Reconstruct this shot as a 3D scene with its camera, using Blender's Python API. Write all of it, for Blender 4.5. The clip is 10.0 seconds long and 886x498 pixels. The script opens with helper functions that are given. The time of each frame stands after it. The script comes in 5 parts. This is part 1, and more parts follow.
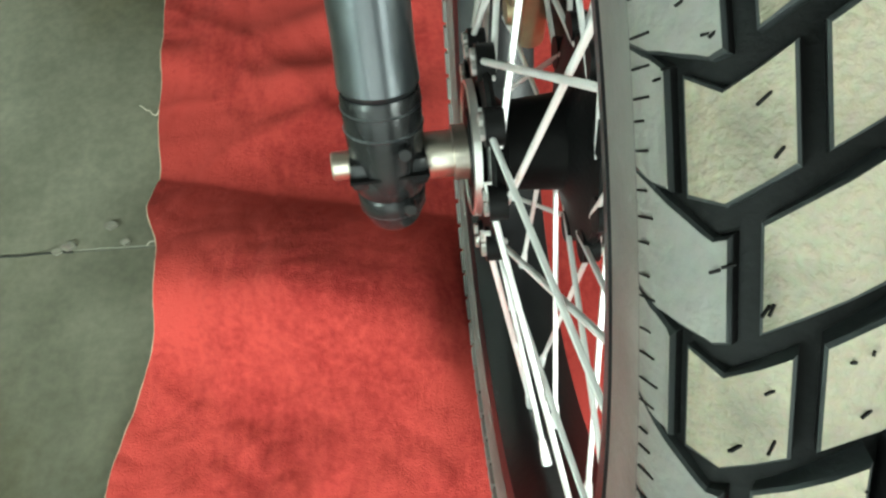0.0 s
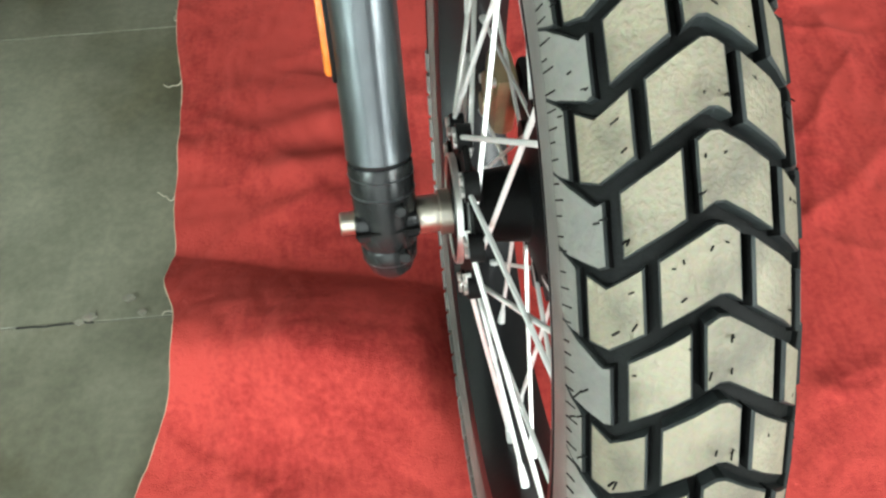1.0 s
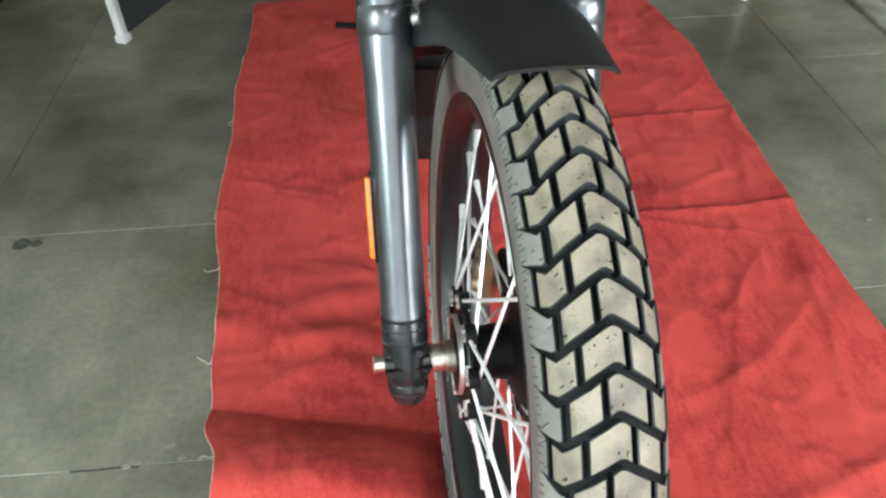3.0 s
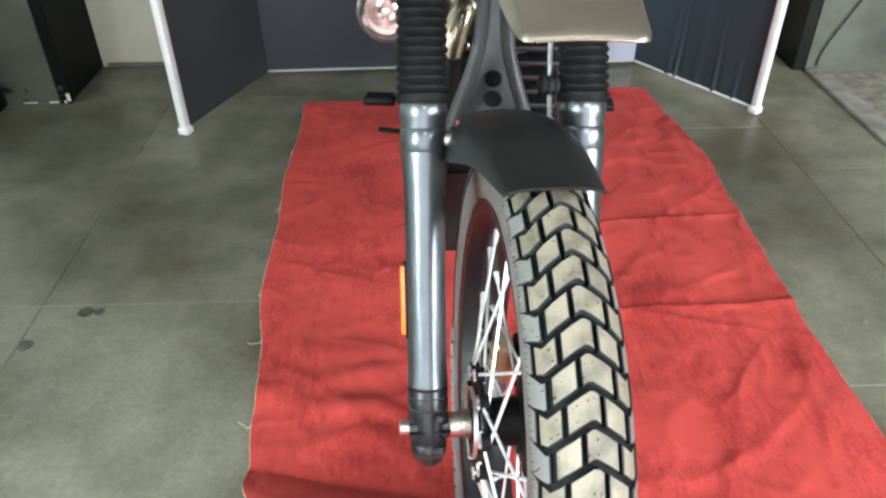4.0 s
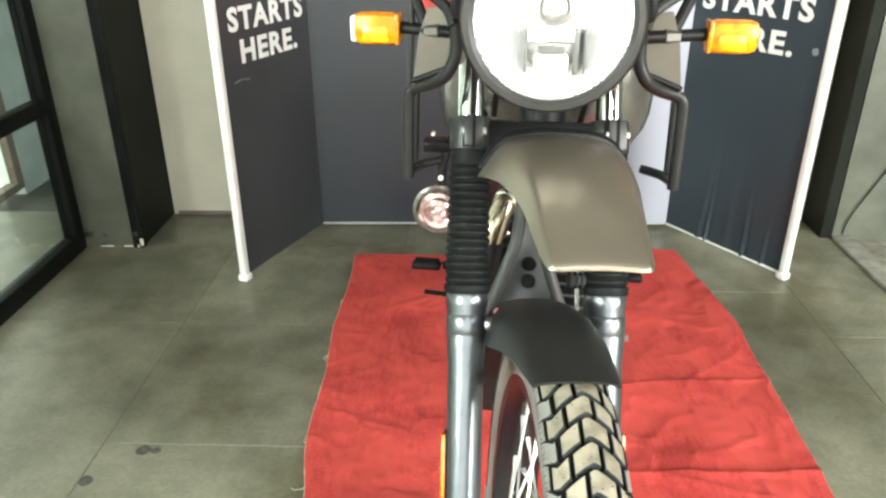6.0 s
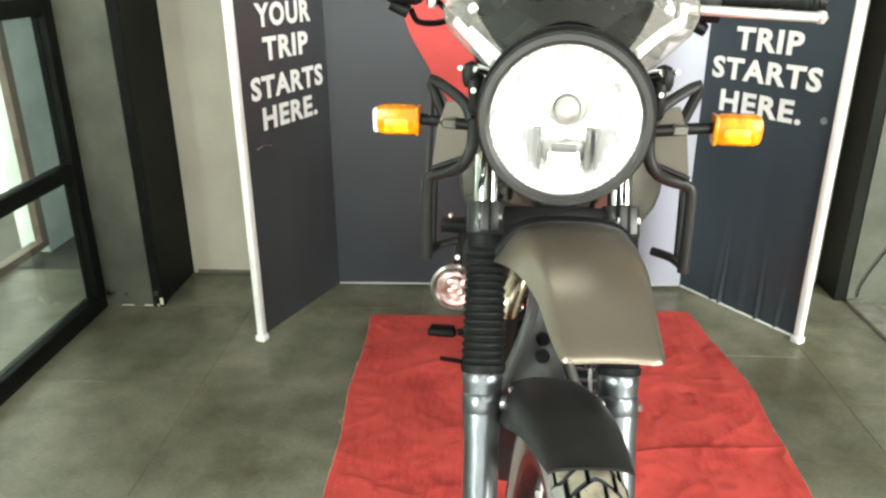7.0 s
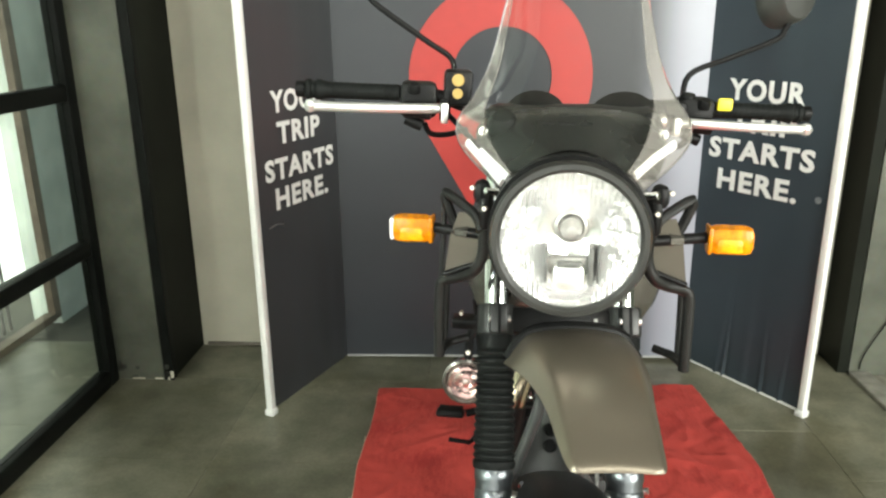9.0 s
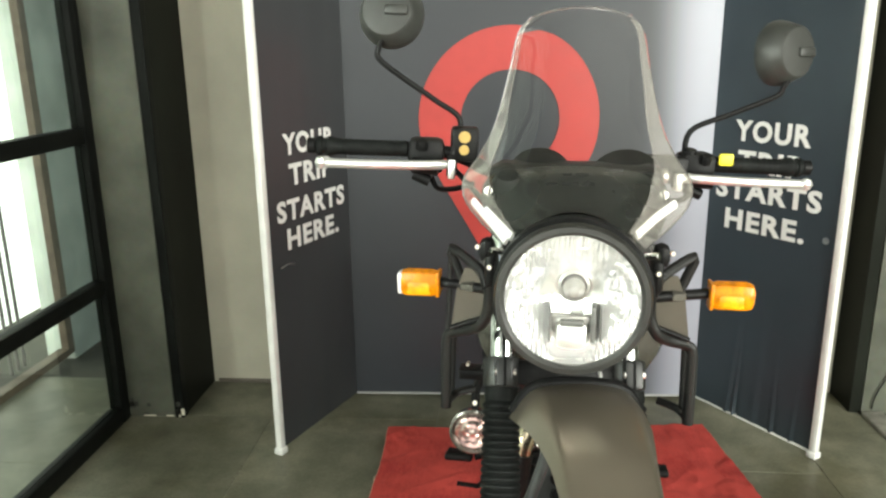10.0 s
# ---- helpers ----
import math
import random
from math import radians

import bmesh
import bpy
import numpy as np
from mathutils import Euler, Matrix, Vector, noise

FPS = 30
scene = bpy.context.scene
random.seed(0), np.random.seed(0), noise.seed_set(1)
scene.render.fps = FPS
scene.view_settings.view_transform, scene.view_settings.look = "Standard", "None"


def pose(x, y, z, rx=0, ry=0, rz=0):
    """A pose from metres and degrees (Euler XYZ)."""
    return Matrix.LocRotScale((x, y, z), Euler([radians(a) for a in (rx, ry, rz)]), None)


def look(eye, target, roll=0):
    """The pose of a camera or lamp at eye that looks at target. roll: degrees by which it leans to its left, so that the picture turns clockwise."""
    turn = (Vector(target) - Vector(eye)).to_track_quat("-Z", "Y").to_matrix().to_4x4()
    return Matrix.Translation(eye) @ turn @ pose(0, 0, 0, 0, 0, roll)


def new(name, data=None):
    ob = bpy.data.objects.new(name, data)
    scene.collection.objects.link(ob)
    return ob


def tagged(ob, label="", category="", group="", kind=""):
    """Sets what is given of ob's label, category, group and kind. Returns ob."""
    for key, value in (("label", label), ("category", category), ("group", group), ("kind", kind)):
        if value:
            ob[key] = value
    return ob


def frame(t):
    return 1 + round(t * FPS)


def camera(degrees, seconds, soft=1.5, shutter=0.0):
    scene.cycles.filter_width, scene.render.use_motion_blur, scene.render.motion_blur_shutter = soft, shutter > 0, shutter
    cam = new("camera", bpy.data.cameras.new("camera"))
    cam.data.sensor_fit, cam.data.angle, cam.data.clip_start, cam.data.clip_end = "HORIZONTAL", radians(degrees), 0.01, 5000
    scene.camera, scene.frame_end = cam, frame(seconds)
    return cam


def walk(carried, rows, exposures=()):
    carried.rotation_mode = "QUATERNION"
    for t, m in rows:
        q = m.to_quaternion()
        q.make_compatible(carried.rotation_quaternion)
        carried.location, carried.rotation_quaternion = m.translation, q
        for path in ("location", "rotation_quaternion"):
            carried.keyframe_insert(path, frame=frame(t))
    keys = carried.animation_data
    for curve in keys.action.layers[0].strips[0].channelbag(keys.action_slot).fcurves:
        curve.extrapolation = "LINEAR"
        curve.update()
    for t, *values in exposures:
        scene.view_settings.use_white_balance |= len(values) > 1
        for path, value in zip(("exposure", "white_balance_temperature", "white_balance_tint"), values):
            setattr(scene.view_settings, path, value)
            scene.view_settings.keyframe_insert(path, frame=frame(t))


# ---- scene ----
cam = camera(61.7, 10.0, soft=2.4)
PATH = [
    (0, (-0.028, -0.244, 0.726), (-0.09, 0.606, -1.083), -7.5),
    (0.5, (-0.026, -0.283, 0.763), (-0.053, 0.711, -0.972), -5.8),
    (1, (-0.031, -0.322, 0.792), (-0.033, 0.761, -0.889), -4.7),
    (1.5, (-0.042, -0.368, 0.832), (0.007, 0.846, -0.756), -2.3),
    (2, (-0.054, -0.407, 0.861), (0.035, 0.899, -0.651), -1.4),
    (2.5, (-0.066, -0.447, 0.902), (0.054, 0.956, -0.518), -1.1),
    (2.7, (-0.065, -0.458, 0.913), (0.049, 0.973, -0.48), -1.3),
    (3.8, (-0.069, -0.57, 1.005), (-0.011, 1.021, -0.205), -0.6),
    (4, (-0.067, -0.586, 1.017), (-0.027, 1.038, -0.151), -0.6),
    (4.5, (-0.065, -0.616, 1.053), (-0.041, 1.078, -0.01), -0.2),
    (5, (-0.072, -0.637, 1.08), (-0.094, 1.106, 0.101), -0.1),
    (5.5, (-0.071, -0.653, 1.103), (-0.112, 1.122, 0.183), -0.0),
    (7, (-0.075, -0.679, 1.178), (-0.174, 1.178, 0.444), -0.3),
    (7.5, (-0.077, -0.685, 1.198), (-0.18, 1.188, 0.505), -0.1),
    (8, (-0.079, -0.696, 1.215), (-0.184, 1.187, 0.551), -0.3),
    (8.5, (-0.084, -0.708, 1.233), (-0.195, 1.189, 0.609), -0.5),
    (9, (-0.085, -0.715, 1.254), (-0.194, 1.193, 0.666), -0.5),
    (9.5, (-0.081, -0.719, 1.273), (-0.198, 1.198, 0.716), -0.5),
    (10, (-0.078, -0.727, 1.294), (-0.217, 1.201, 0.781), -0.7),
]
walk(cam, [(t, look(eye, target, roll)) for t, eye, target, roll in PATH],
     exposures=[(0.0, 0.22, 6150, -9), (1.0, 0.31, 6150, 0), (2.5, 0.35, 6050, 7), (4.0, 0.72, 5950, 10), (5.5, 1.19, 6450, 4), (7.5, 0.87, 6600, 4), (10.0, 0.51, 6750, 3)])

# ---------------------------------------------------------------- light
world = bpy.data.worlds.new("sky")
scene.world = world
world.use_nodes = True
wn, wl = world.node_tree.nodes, world.node_tree.links
sky = wn.new("ShaderNodeTexSky")
sky.sky_type, sky.sun_disc = "NISHITA", False
sky.sun_elevation, sky.sun_rotation = radians(48), radians(200)
wn["Background"].inputs["Strength"].default_value = 0.10
wl.new(sky.outputs["Color"], wn["Background"].inputs["Color"])


def area(name, at, target, w, h, watts, color):
    d = bpy.data.lights.new(name, "AREA")
    d.shape, d.size, d.size_y, d.energy, d.color = "RECTANGLE", w, h, watts, color
    ob = new(name, d)
    ob.matrix_world = look(at, target)
    return ob


area("shopfront_daylight", (2.62, -2.72, 1.62), (1.2, 0, 0.9), 1.3, 2.1, 106, (1.0, 0.985, 0.95))
# Right-hand fill light, added where no window is known.
area("added_right_fill", (3.37, -1.70, 1.55), (0.2, 0.4, 0.7), 1.6, 1.9, 75, (1.0, 0.99, 0.96))
area("side_opening_daylight", (-2.45, -2.05, 1.75), (0, -1.75, 1.0), 1.9, 1.7, 235, (0.96, 1.0, 0.98))
# Added overhead fill light; no such ceiling lamp is known.
area("added_overhead_fill", (0.75, -2.05, 2.96), (0.2, 0.3, 0.3), 1.6, 0.7, 40, (1.0, 0.985, 0.95))

# ---------------------------------------------------------------- materials
def mat(name, color, rough=0.5, metal=0.0, vary=0.25, scale=18.0, fine=160.0, bump=0.1, coat=0.0, second=None,
        rough_vary=0.05, spec=0.5, per_object=0.0, dist=0.002, world=False, ends=(0.32, 0.68)):
    """Two scales of variation in colour and roughness, with a fine relief."""
    m = bpy.data.materials.new(name)
    m.use_nodes = True
    n, l = m.node_tree.nodes, m.node_tree.links
    p = n["Principled BSDF"]
    co = n.new("ShaderNodeTexCoord")
    big = n.new("ShaderNodeTexNoise")
    big.inputs["Scale"].default_value, big.inputs["Detail"].default_value = scale, 5
    space = n.new("ShaderNodeNewGeometry").outputs["Position"] if world else co.outputs["Object"]
    l.new(space, big.inputs["Vector"])
    small = n.new("ShaderNodeTexNoise")
    small.inputs["Scale"].default_value, small.inputs["Detail"].default_value = fine, 3
    l.new(space, small.inputs["Vector"])
    ramp = n.new("ShaderNodeValToRGB")
    dark = second or tuple(c * (1 - vary) for c in color)
    light = color if second else tuple(min(1, c * (1 + vary * 0.6)) for c in color)
    ramp.color_ramp.elements[0].position, ramp.color_ramp.elements[1].position = ends
    ramp.color_ramp.elements[0].color, ramp.color_ramp.elements[1].color = (*dark, 1), (*light, 1)
    l.new(big.outputs["Fac"], ramp.inputs["Fac"])
    mix = n.new("ShaderNodeMix")
    mix.data_type, mix.blend_type = "RGBA", "MULTIPLY"
    mix.inputs["Factor"].default_value = 0.5 * vary
    l.new(ramp.outputs["Color"], mix.inputs[6])
    l.new(small.outputs["Color"], mix.inputs[7])
    out = mix.outputs[2]
    if per_object:
        info = n.new("ShaderNodeObjectInfo")
        mr = n.new("ShaderNodeMapRange")
        mr.inputs["To Min"].default_value, mr.inputs["To Max"].default_value = 1 - per_object, 1 + per_object * 0.5
        l.new(info.outputs["Random"], mr.inputs["Value"])
        vm = n.new("ShaderNodeVectorMath")
        vm.operation = "SCALE"
        l.new(mr.outputs["Result"], vm.inputs["Scale"])
        l.new(out, vm.inputs[0])
        out = vm.outputs["Vector"]
    l.new(out, p.inputs["Base Color"])
    rr = n.new("ShaderNodeMapRange")
    rr.inputs["To Min"].default_value = max(0.02, rough - rough_vary)
    rr.inputs["To Max"].default_value = min(1, rough + rough_vary)
    l.new(big.outputs["Fac"], rr.inputs["Value"])
    l.new(rr.outputs["Result"], p.inputs["Roughness"])
    p.inputs["Metallic"].default_value = metal
    p.inputs["Specular IOR Level"].default_value = spec
    p.inputs["Coat Weight"].default_value = coat
    p.inputs["Coat Roughness"].default_value = 0.08
    if bump:
        b = n.new("ShaderNodeBump")
        b.inputs["Strength"].default_value, b.inputs["Distance"].default_value = bump, dist
        l.new(small.outputs["Fac"], b.inputs["Height"])
        l.new(b.outputs["Normal"], p.inputs["Normal"])
    return m


def glass_mat(name, tint, rough=0.02, ior=1.45, clear=1.0):
    """Real refracting glass or clear plastic."""
    m = bpy.data.materials.new(name)
    m.use_nodes = True
    p = m.node_tree.nodes["Principled BSDF"]
    p.inputs["Base Color"].default_value = (*tint, 1)
    p.inputs["Roughness"].default_value = rough
    p.inputs["IOR"].default_value = ior
    p.inputs["Transmission Weight"].default_value = clear
    return m


def glow(name, color, strength):
    m = bpy.data.materials.new(name)
    m.use_nodes = True
    p = m.node_tree.nodes["Principled BSDF"]
    p.inputs["Base Color"].default_value = (*color, 1)
    p.inputs["Emission Color"].default_value = (*color, 1)
    p.inputs["Emission Strength"].default_value = strength
    return m


def stone_mat():
    """Polished stone: broad clouds, dark dirt drifts and a fine grain."""
    m = bpy.data.materials.new("polished_grey_green_stone")
    m.use_nodes = True
    n, l = m.node_tree.nodes, m.node_tree.links
    p = n["Principled BSDF"]
    p.inputs["Specular IOR Level"].default_value = 0.30
    pos = n.new("ShaderNodeNewGeometry").outputs["Position"]

    def layer(scale, detail, lo, hi, a, b, prev=None):
        t = n.new("ShaderNodeTexNoise")
        t.inputs["Scale"].default_value, t.inputs["Detail"].default_value = scale, detail
        t.inputs["Roughness"].default_value = 0.58
        l.new(pos, t.inputs["Vector"])
        r = n.new("ShaderNodeValToRGB")
        r.color_ramp.interpolation = "EASE"
        r.color_ramp.elements[0].position, r.color_ramp.elements[1].position = lo, hi
        r.color_ramp.elements[0].color, r.color_ramp.elements[1].color = (*a, 1), (*b, 1)
        l.new(t.outputs["Fac"], r.inputs["Fac"])
        if prev is None:
            return r.outputs["Color"], t
        x = n.new("ShaderNodeMix")
        x.data_type, x.blend_type = "RGBA", "MULTIPLY"
        x.inputs["Factor"].default_value = 1.0
        l.new(prev, x.inputs[6])
        l.new(r.outputs["Color"], x.inputs[7])
        return x.outputs[2], t

    c, clouds = layer(1.5, 6, 0.30, 0.70, (0.116, 0.115, 0.083), (0.240, 0.236, 0.176))
    c, mid = layer(7.0, 6, 0.30, 0.66, (0.70, 0.71, 0.68), (1.06, 1.05, 1.04), c)
    c, _ = layer(2.7, 8, 0.36, 0.50, (0.72, 0.70, 0.62), (1.0, 1.0, 1.0), c)
    c, grain = layer(90, 3, 0.25, 0.75, (0.86, 0.86, 0.86), (1.08, 1.08, 1.08), c)
    info, mr, vm = n.new("ShaderNodeObjectInfo"), n.new("ShaderNodeMapRange"), n.new("ShaderNodeVectorMath")
    mr.inputs["To Min"].default_value, mr.inputs["To Max"].default_value = 0.90, 1.06
    vm.operation = "SCALE"
    l.new(info.outputs["Random"], mr.inputs["Value"])
    l.new(mr.outputs["Result"], vm.inputs["Scale"])
    l.new(c, vm.inputs[0])
    l.new(vm.outputs["Vector"], p.inputs["Base Color"])
    rr = n.new("ShaderNodeMapRange")
    rr.inputs["To Min"].default_value, rr.inputs["To Max"].default_value = 0.38, 0.24
    l.new(mid.outputs["Fac"], rr.inputs["Value"])
    l.new(rr.outputs["Result"], p.inputs["Roughness"])
    b = n.new("ShaderNodeBump")
    b.inputs["Strength"].default_value, b.inputs["Distance"].default_value = 0.04, 0.002
    l.new(grain.outputs["Fac"], b.inputs["Height"])
    l.new(b.outputs["Normal"], p.inputs["Normal"])
    return m


M_STONE = stone_mat()
M_JOINT = mat("pale_floor_grout", (0.165, 0.163, 0.125), 0.6, 0, 0.4, 8)
M_GROUND = mat("dark_dusty_ground", (0.10, 0.098, 0.078), 0.8, 0, 0.4, 6, 120, 0.4)
M_ROUGH = mat("dusty_rubble_ground", (0.33, 0.31, 0.25), 0.9, 0, 0.5, 30, 200, 0.6, second=(0.17, 0.16, 0.13))
M_WALL = mat("cream_wall_paint", (0.57, 0.54, 0.43), 0.6, 0, 0.16, 3.0, 60, 0.05)
M_GREY = mat("grey_green_wall_paint", (0.105, 0.112, 0.088), 0.42, 0, 0.4, 5, 50, 0.08, spec=0.3)
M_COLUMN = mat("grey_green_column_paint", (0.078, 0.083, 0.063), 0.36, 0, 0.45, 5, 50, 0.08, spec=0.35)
# Passage walls lightened: the outside daylight on them is put into the colour.
M_PASSAGE = mat("daylit_grey_green_paint", (0.68, 0.74, 0.66), 0.5, 0, 0.30, 4, 50, 0.06)
# Near-black copy of the wall paint: shade of the side faces put into colour.
M_SHADED = mat("shaded_green_grey_paint", (0.014, 0.016, 0.012), 0.5, 0, 0.3, 4, 60, 0.06, spec=0.07)
M_CEIL = mat("grey_ceiling_paint", (0.22, 0.22, 0.20), 0.8, 0, 0.08, 2, 60, 0.03)
M_BLACK_FRAME = mat("black_painted_metal_frame", (0.007, 0.008, 0.007), 0.42, 0, 0.3, 12, spec=0.07)
M_PANEL = mat("dark_slate_vinyl", (0.051, 0.053, 0.056), 0.34, 0, 0.16, 1.7, 240, 0.03, second=(0.044, 0.0465, 0.051), rough_vary=0.01, spec=0.43)
M_PANEL_FADE = mat("slate_vinyl_painted_pale_edge", (0.036, 0.039, 0.045), 0.30, 0, 0.16, 1.7, 240, 0.03, second=(0.030, 0.033, 0.039), rough_vary=0.01, spec=0.40)


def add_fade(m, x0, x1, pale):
    """Paints a run into a paler base colour between two places along the sheet."""
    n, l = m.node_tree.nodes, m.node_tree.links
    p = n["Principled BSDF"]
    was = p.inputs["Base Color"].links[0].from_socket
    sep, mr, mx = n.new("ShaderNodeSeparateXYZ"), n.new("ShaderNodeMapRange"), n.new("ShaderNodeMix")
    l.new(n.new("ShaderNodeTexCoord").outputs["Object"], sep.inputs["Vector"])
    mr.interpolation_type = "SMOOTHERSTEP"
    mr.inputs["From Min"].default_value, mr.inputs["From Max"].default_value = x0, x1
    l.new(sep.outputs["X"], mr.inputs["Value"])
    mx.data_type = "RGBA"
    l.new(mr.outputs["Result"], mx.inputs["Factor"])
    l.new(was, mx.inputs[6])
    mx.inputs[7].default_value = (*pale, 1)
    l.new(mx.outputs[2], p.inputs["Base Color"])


# Brightening at the right edge, put into the base colour as lavender.
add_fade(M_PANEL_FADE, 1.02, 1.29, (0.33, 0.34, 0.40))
M_PANEL_BLUE = mat("blue_slate_vinyl", (0.036, 0.050, 0.062), 0.42, 0, 0.16, 1.7, 240, 0.03, rough_vary=0.06)
M_WHITE = mat("white_plastic_strip", (0.82, 0.82, 0.79), 0.4, 0, 0.06, 20, 90, 0.02)
M_PRINT = mat("white_print", (0.80, 0.80, 0.78), 0.5, 0, 0.05)
M_PIN = mat("coral_red_print", (0.40, 0.027, 0.022), 0.45, 0, 0.06)
def cloth_mat():
    """Brushed felt: broad tone, slanting brushed streaks and a short fuzzy nap."""
    m = bpy.data.materials.new("red_felt_cloth")
    m.use_nodes = True
    n, l = m.node_tree.nodes, m.node_tree.links
    p = n["Principled BSDF"]
    pos = n.new("ShaderNodeNewGeometry").outputs["Position"]
    turn = n.new("ShaderNodeMapping")
    turn.inputs["Rotation"].default_value, turn.inputs["Scale"].default_value = (0, 0, 0.5), (1.0, 0.22, 1.0)
    l.new(pos, turn.inputs["Vector"])

    def noise_of(vec, scale, detail):
        t = n.new("ShaderNodeTexNoise")
        t.inputs["Scale"].default_value, t.inputs["Detail"].default_value = scale, detail
        l.new(vec, t.inputs["Vector"])
        return t.outputs["Fac"]

    broad, streak, nap = noise_of(pos, 6, 4), noise_of(turn.outputs["Vector"], 95, 5), noise_of(pos, 620, 3)

    def blend(a, b, ka):
        x = n.new("ShaderNodeMath")
        x.operation = "MULTIPLY_ADD"
        l.new(a, x.inputs[0])
        x.inputs[1].default_value = ka
        l.new(b, x.inputs[2])
        return x.outputs["Value"]

    fleck = noise_of(pos, 150, 6)
    mixed = blend(fleck, blend(streak, broad, 0.42), 0.50)
    r = n.new("ShaderNodeValToRGB")
    r.color_ramp.elements[0].position, r.color_ramp.elements[1].position = 0.72, 1.18
    r.color_ramp.elements[0].color, r.color_ramp.elements[1].color = (0.318, 0.030, 0.028, 1), (0.485, 0.060, 0.050, 1)
    l.new(mixed, r.inputs["Fac"])
    l.new(r.outputs["Color"], p.inputs["Base Color"])
    p.inputs["Roughness"].default_value = 0.92
    p.inputs["Specular IOR Level"].default_value = 0.12
    p.inputs["Sheen Weight"].default_value = 0.08
    p.inputs["Sheen Roughness"].default_value = 0.5
    p.inputs["Sheen Tint"].default_value = (1.0, 0.45, 0.40, 1)
    b = n.new("ShaderNodeBump")
    b.inputs["Strength"].default_value, b.inputs["Distance"].default_value = 0.55, 0.003
    l.new(blend(fleck, blend(streak, nap, 0.3), 0.45), b.inputs["Height"])
    l.new(b.outputs["Normal"], p.inputs["Normal"])
    return m


M_CLOTH = cloth_mat()
M_HEM = mat("frayed_beige_thread", (0.55, 0.42, 0.30), 0.9)
M_CRACK = mat("dirt_filled_joint", (0.035, 0.034, 0.027), 0.8, 0, 0.5, 80)
M_THREAD = mat("loose_white_thread", (0.62, 0.57, 0.45), 0.9)
M_TREAD = mat("dusty_new_tyre_tread", (0.268, 0.236, 0.170), 0.60, 0, 0.55, 42, 520, 0.40, second=(0.150, 0.132, 0.095), per_object=0.24, ends=(0.34, 0.56))
M_SHOULDER = mat("scuffed_shoulder_rubber", (0.222, 0.212, 0.192), 0.50, 0, 0.35, 40, 300, 0.25, second=(0.158, 0.154, 0.142), per_object=0.12)
M_GROOVE = mat("clean_block_flank_rubber", (0.030, 0.034, 0.034), 0.5, 0, 0.3, 60, 300, 0.15, spec=0.2)
# Groove floors near black: shade between tread blocks put into the colour.
M_TYRE = mat("shaded_groove_rubber", (0.0055, 0.006, 0.0058), 0.6, 0, 0.3, 60, 300, 0.2, spec=0.12)
M_RUBBER = mat("black_tyre_rubber", (0.006, 0.006, 0.006), 0.62, 0, 0.3, 60, 300, 0.2, spec=0.1)
M_SIDE = mat("grey_dusty_sidewall", (0.150, 0.150, 0.138), 0.45, 0, 0.25, 40, 260, 0.15)
M_SPOKE = mat("bright_zinc_spoke", (0.90, 0.89, 0.87), 0.42, 0.55, 0.06, 60, 300, 0.02)
M_RIM = mat("black_anodised_rim", (0.012, 0.012, 0.013), 0.34, 0.2, 0.2, 40, rough_vary=0.03)
M_STEEL = mat("polished_steel", (0.86, 0.85, 0.83), 0.36, 1.0, 0.06, 60, 300, 0.02, rough_vary=0.06)
M_AXLE = mat("turned_steel_axle", (0.66, 0.61, 0.53), 0.33, 1.0, 0.1, 90, 400, 0.05)
M_CHROME = mat("chrome", (0.88, 0.88, 0.87), 0.10, 1.0, 0.03, 30, 200, 0.0, rough_vary=0.04)
M_GUN = mat("gunmetal_fork_paint", (0.135, 0.147, 0.158), 0.30, 0.9, 0.12, 40, 500, 0.02, coat=0.5, rough_vary=0.01)
M_GUN_LOW = mat("gloss_black_casting", (0.034, 0.035, 0.036), 0.23, 0.5, 0.25, 40, 500, 0.06, rough_vary=0.02)
M_BLACK = mat("satin_black_plastic", (0.007, 0.007, 0.007), 0.40, 0, 0.25, 50, 350, 0.12, spec=0.13)
M_MUD = mat("black_mudguard_plastic", (0.012, 0.012, 0.0115), 0.44, 0, 0.2, 30, 500, 0.08, spec=0.32)
M_GAITER = mat("black_rubber_gaiter", (0.008, 0.009, 0.0085), 0.55, 0, 0.3, 60, 300, 0.1, spec=0.09)
M_BEAK = mat("olive_grey_satin_paint", (0.178, 0.153, 0.117), 0.31, 0.72, 0.10, 6, 700, 0.015, rough_vary=0.01, spec=0.6)
M_TANK = mat("pewter_grey_paint", (0.125, 0.118, 0.104), 0.24, 0.65, 0.12, 10, 500, 0.015, coat=0.7, rough_vary=0.03)
M_PLATE = mat("olive_grey_side_plate", (0.115, 0.103, 0.082), 0.42, 0.5, 0.12, 14, 500, 0.02)
M_RING = mat("dark_grey_headlamp_ring", (0.018, 0.018, 0.016), 0.44, 0.1, 0.15, 40)
M_ENGINE = mat("black_engine_casting", (0.009, 0.009, 0.009), 0.5, 0.2, 0.3, 60)
M_EXHAUST = mat("straw_tinted_steel", (0.66, 0.56, 0.42), 0.25, 1.0, 0.2, 30)
M_CALIPER = mat("bronze_anodised_caliper", (0.46, 0.36, 0.22), 0.33, 0.8, 0.2, 40, rough_vary=0.02)
M_AMBER = mat("amber_plastic", (0.66, 0.215, 0.002), 0.20, 0, 0.35, 90, 300, 0.25, spec=0.3)
M_AMBER_IN = mat("yellow_amber_plastic", (0.85, 0.38, 0.006), 0.3, 0, 0.4, 60, 300, 0.2)
M_ORANGE = mat("orange_reflector", (0.85, 0.20, 0.01), 0.25, 0, 0.15, 120, 600, 0.3, coat=0.6)
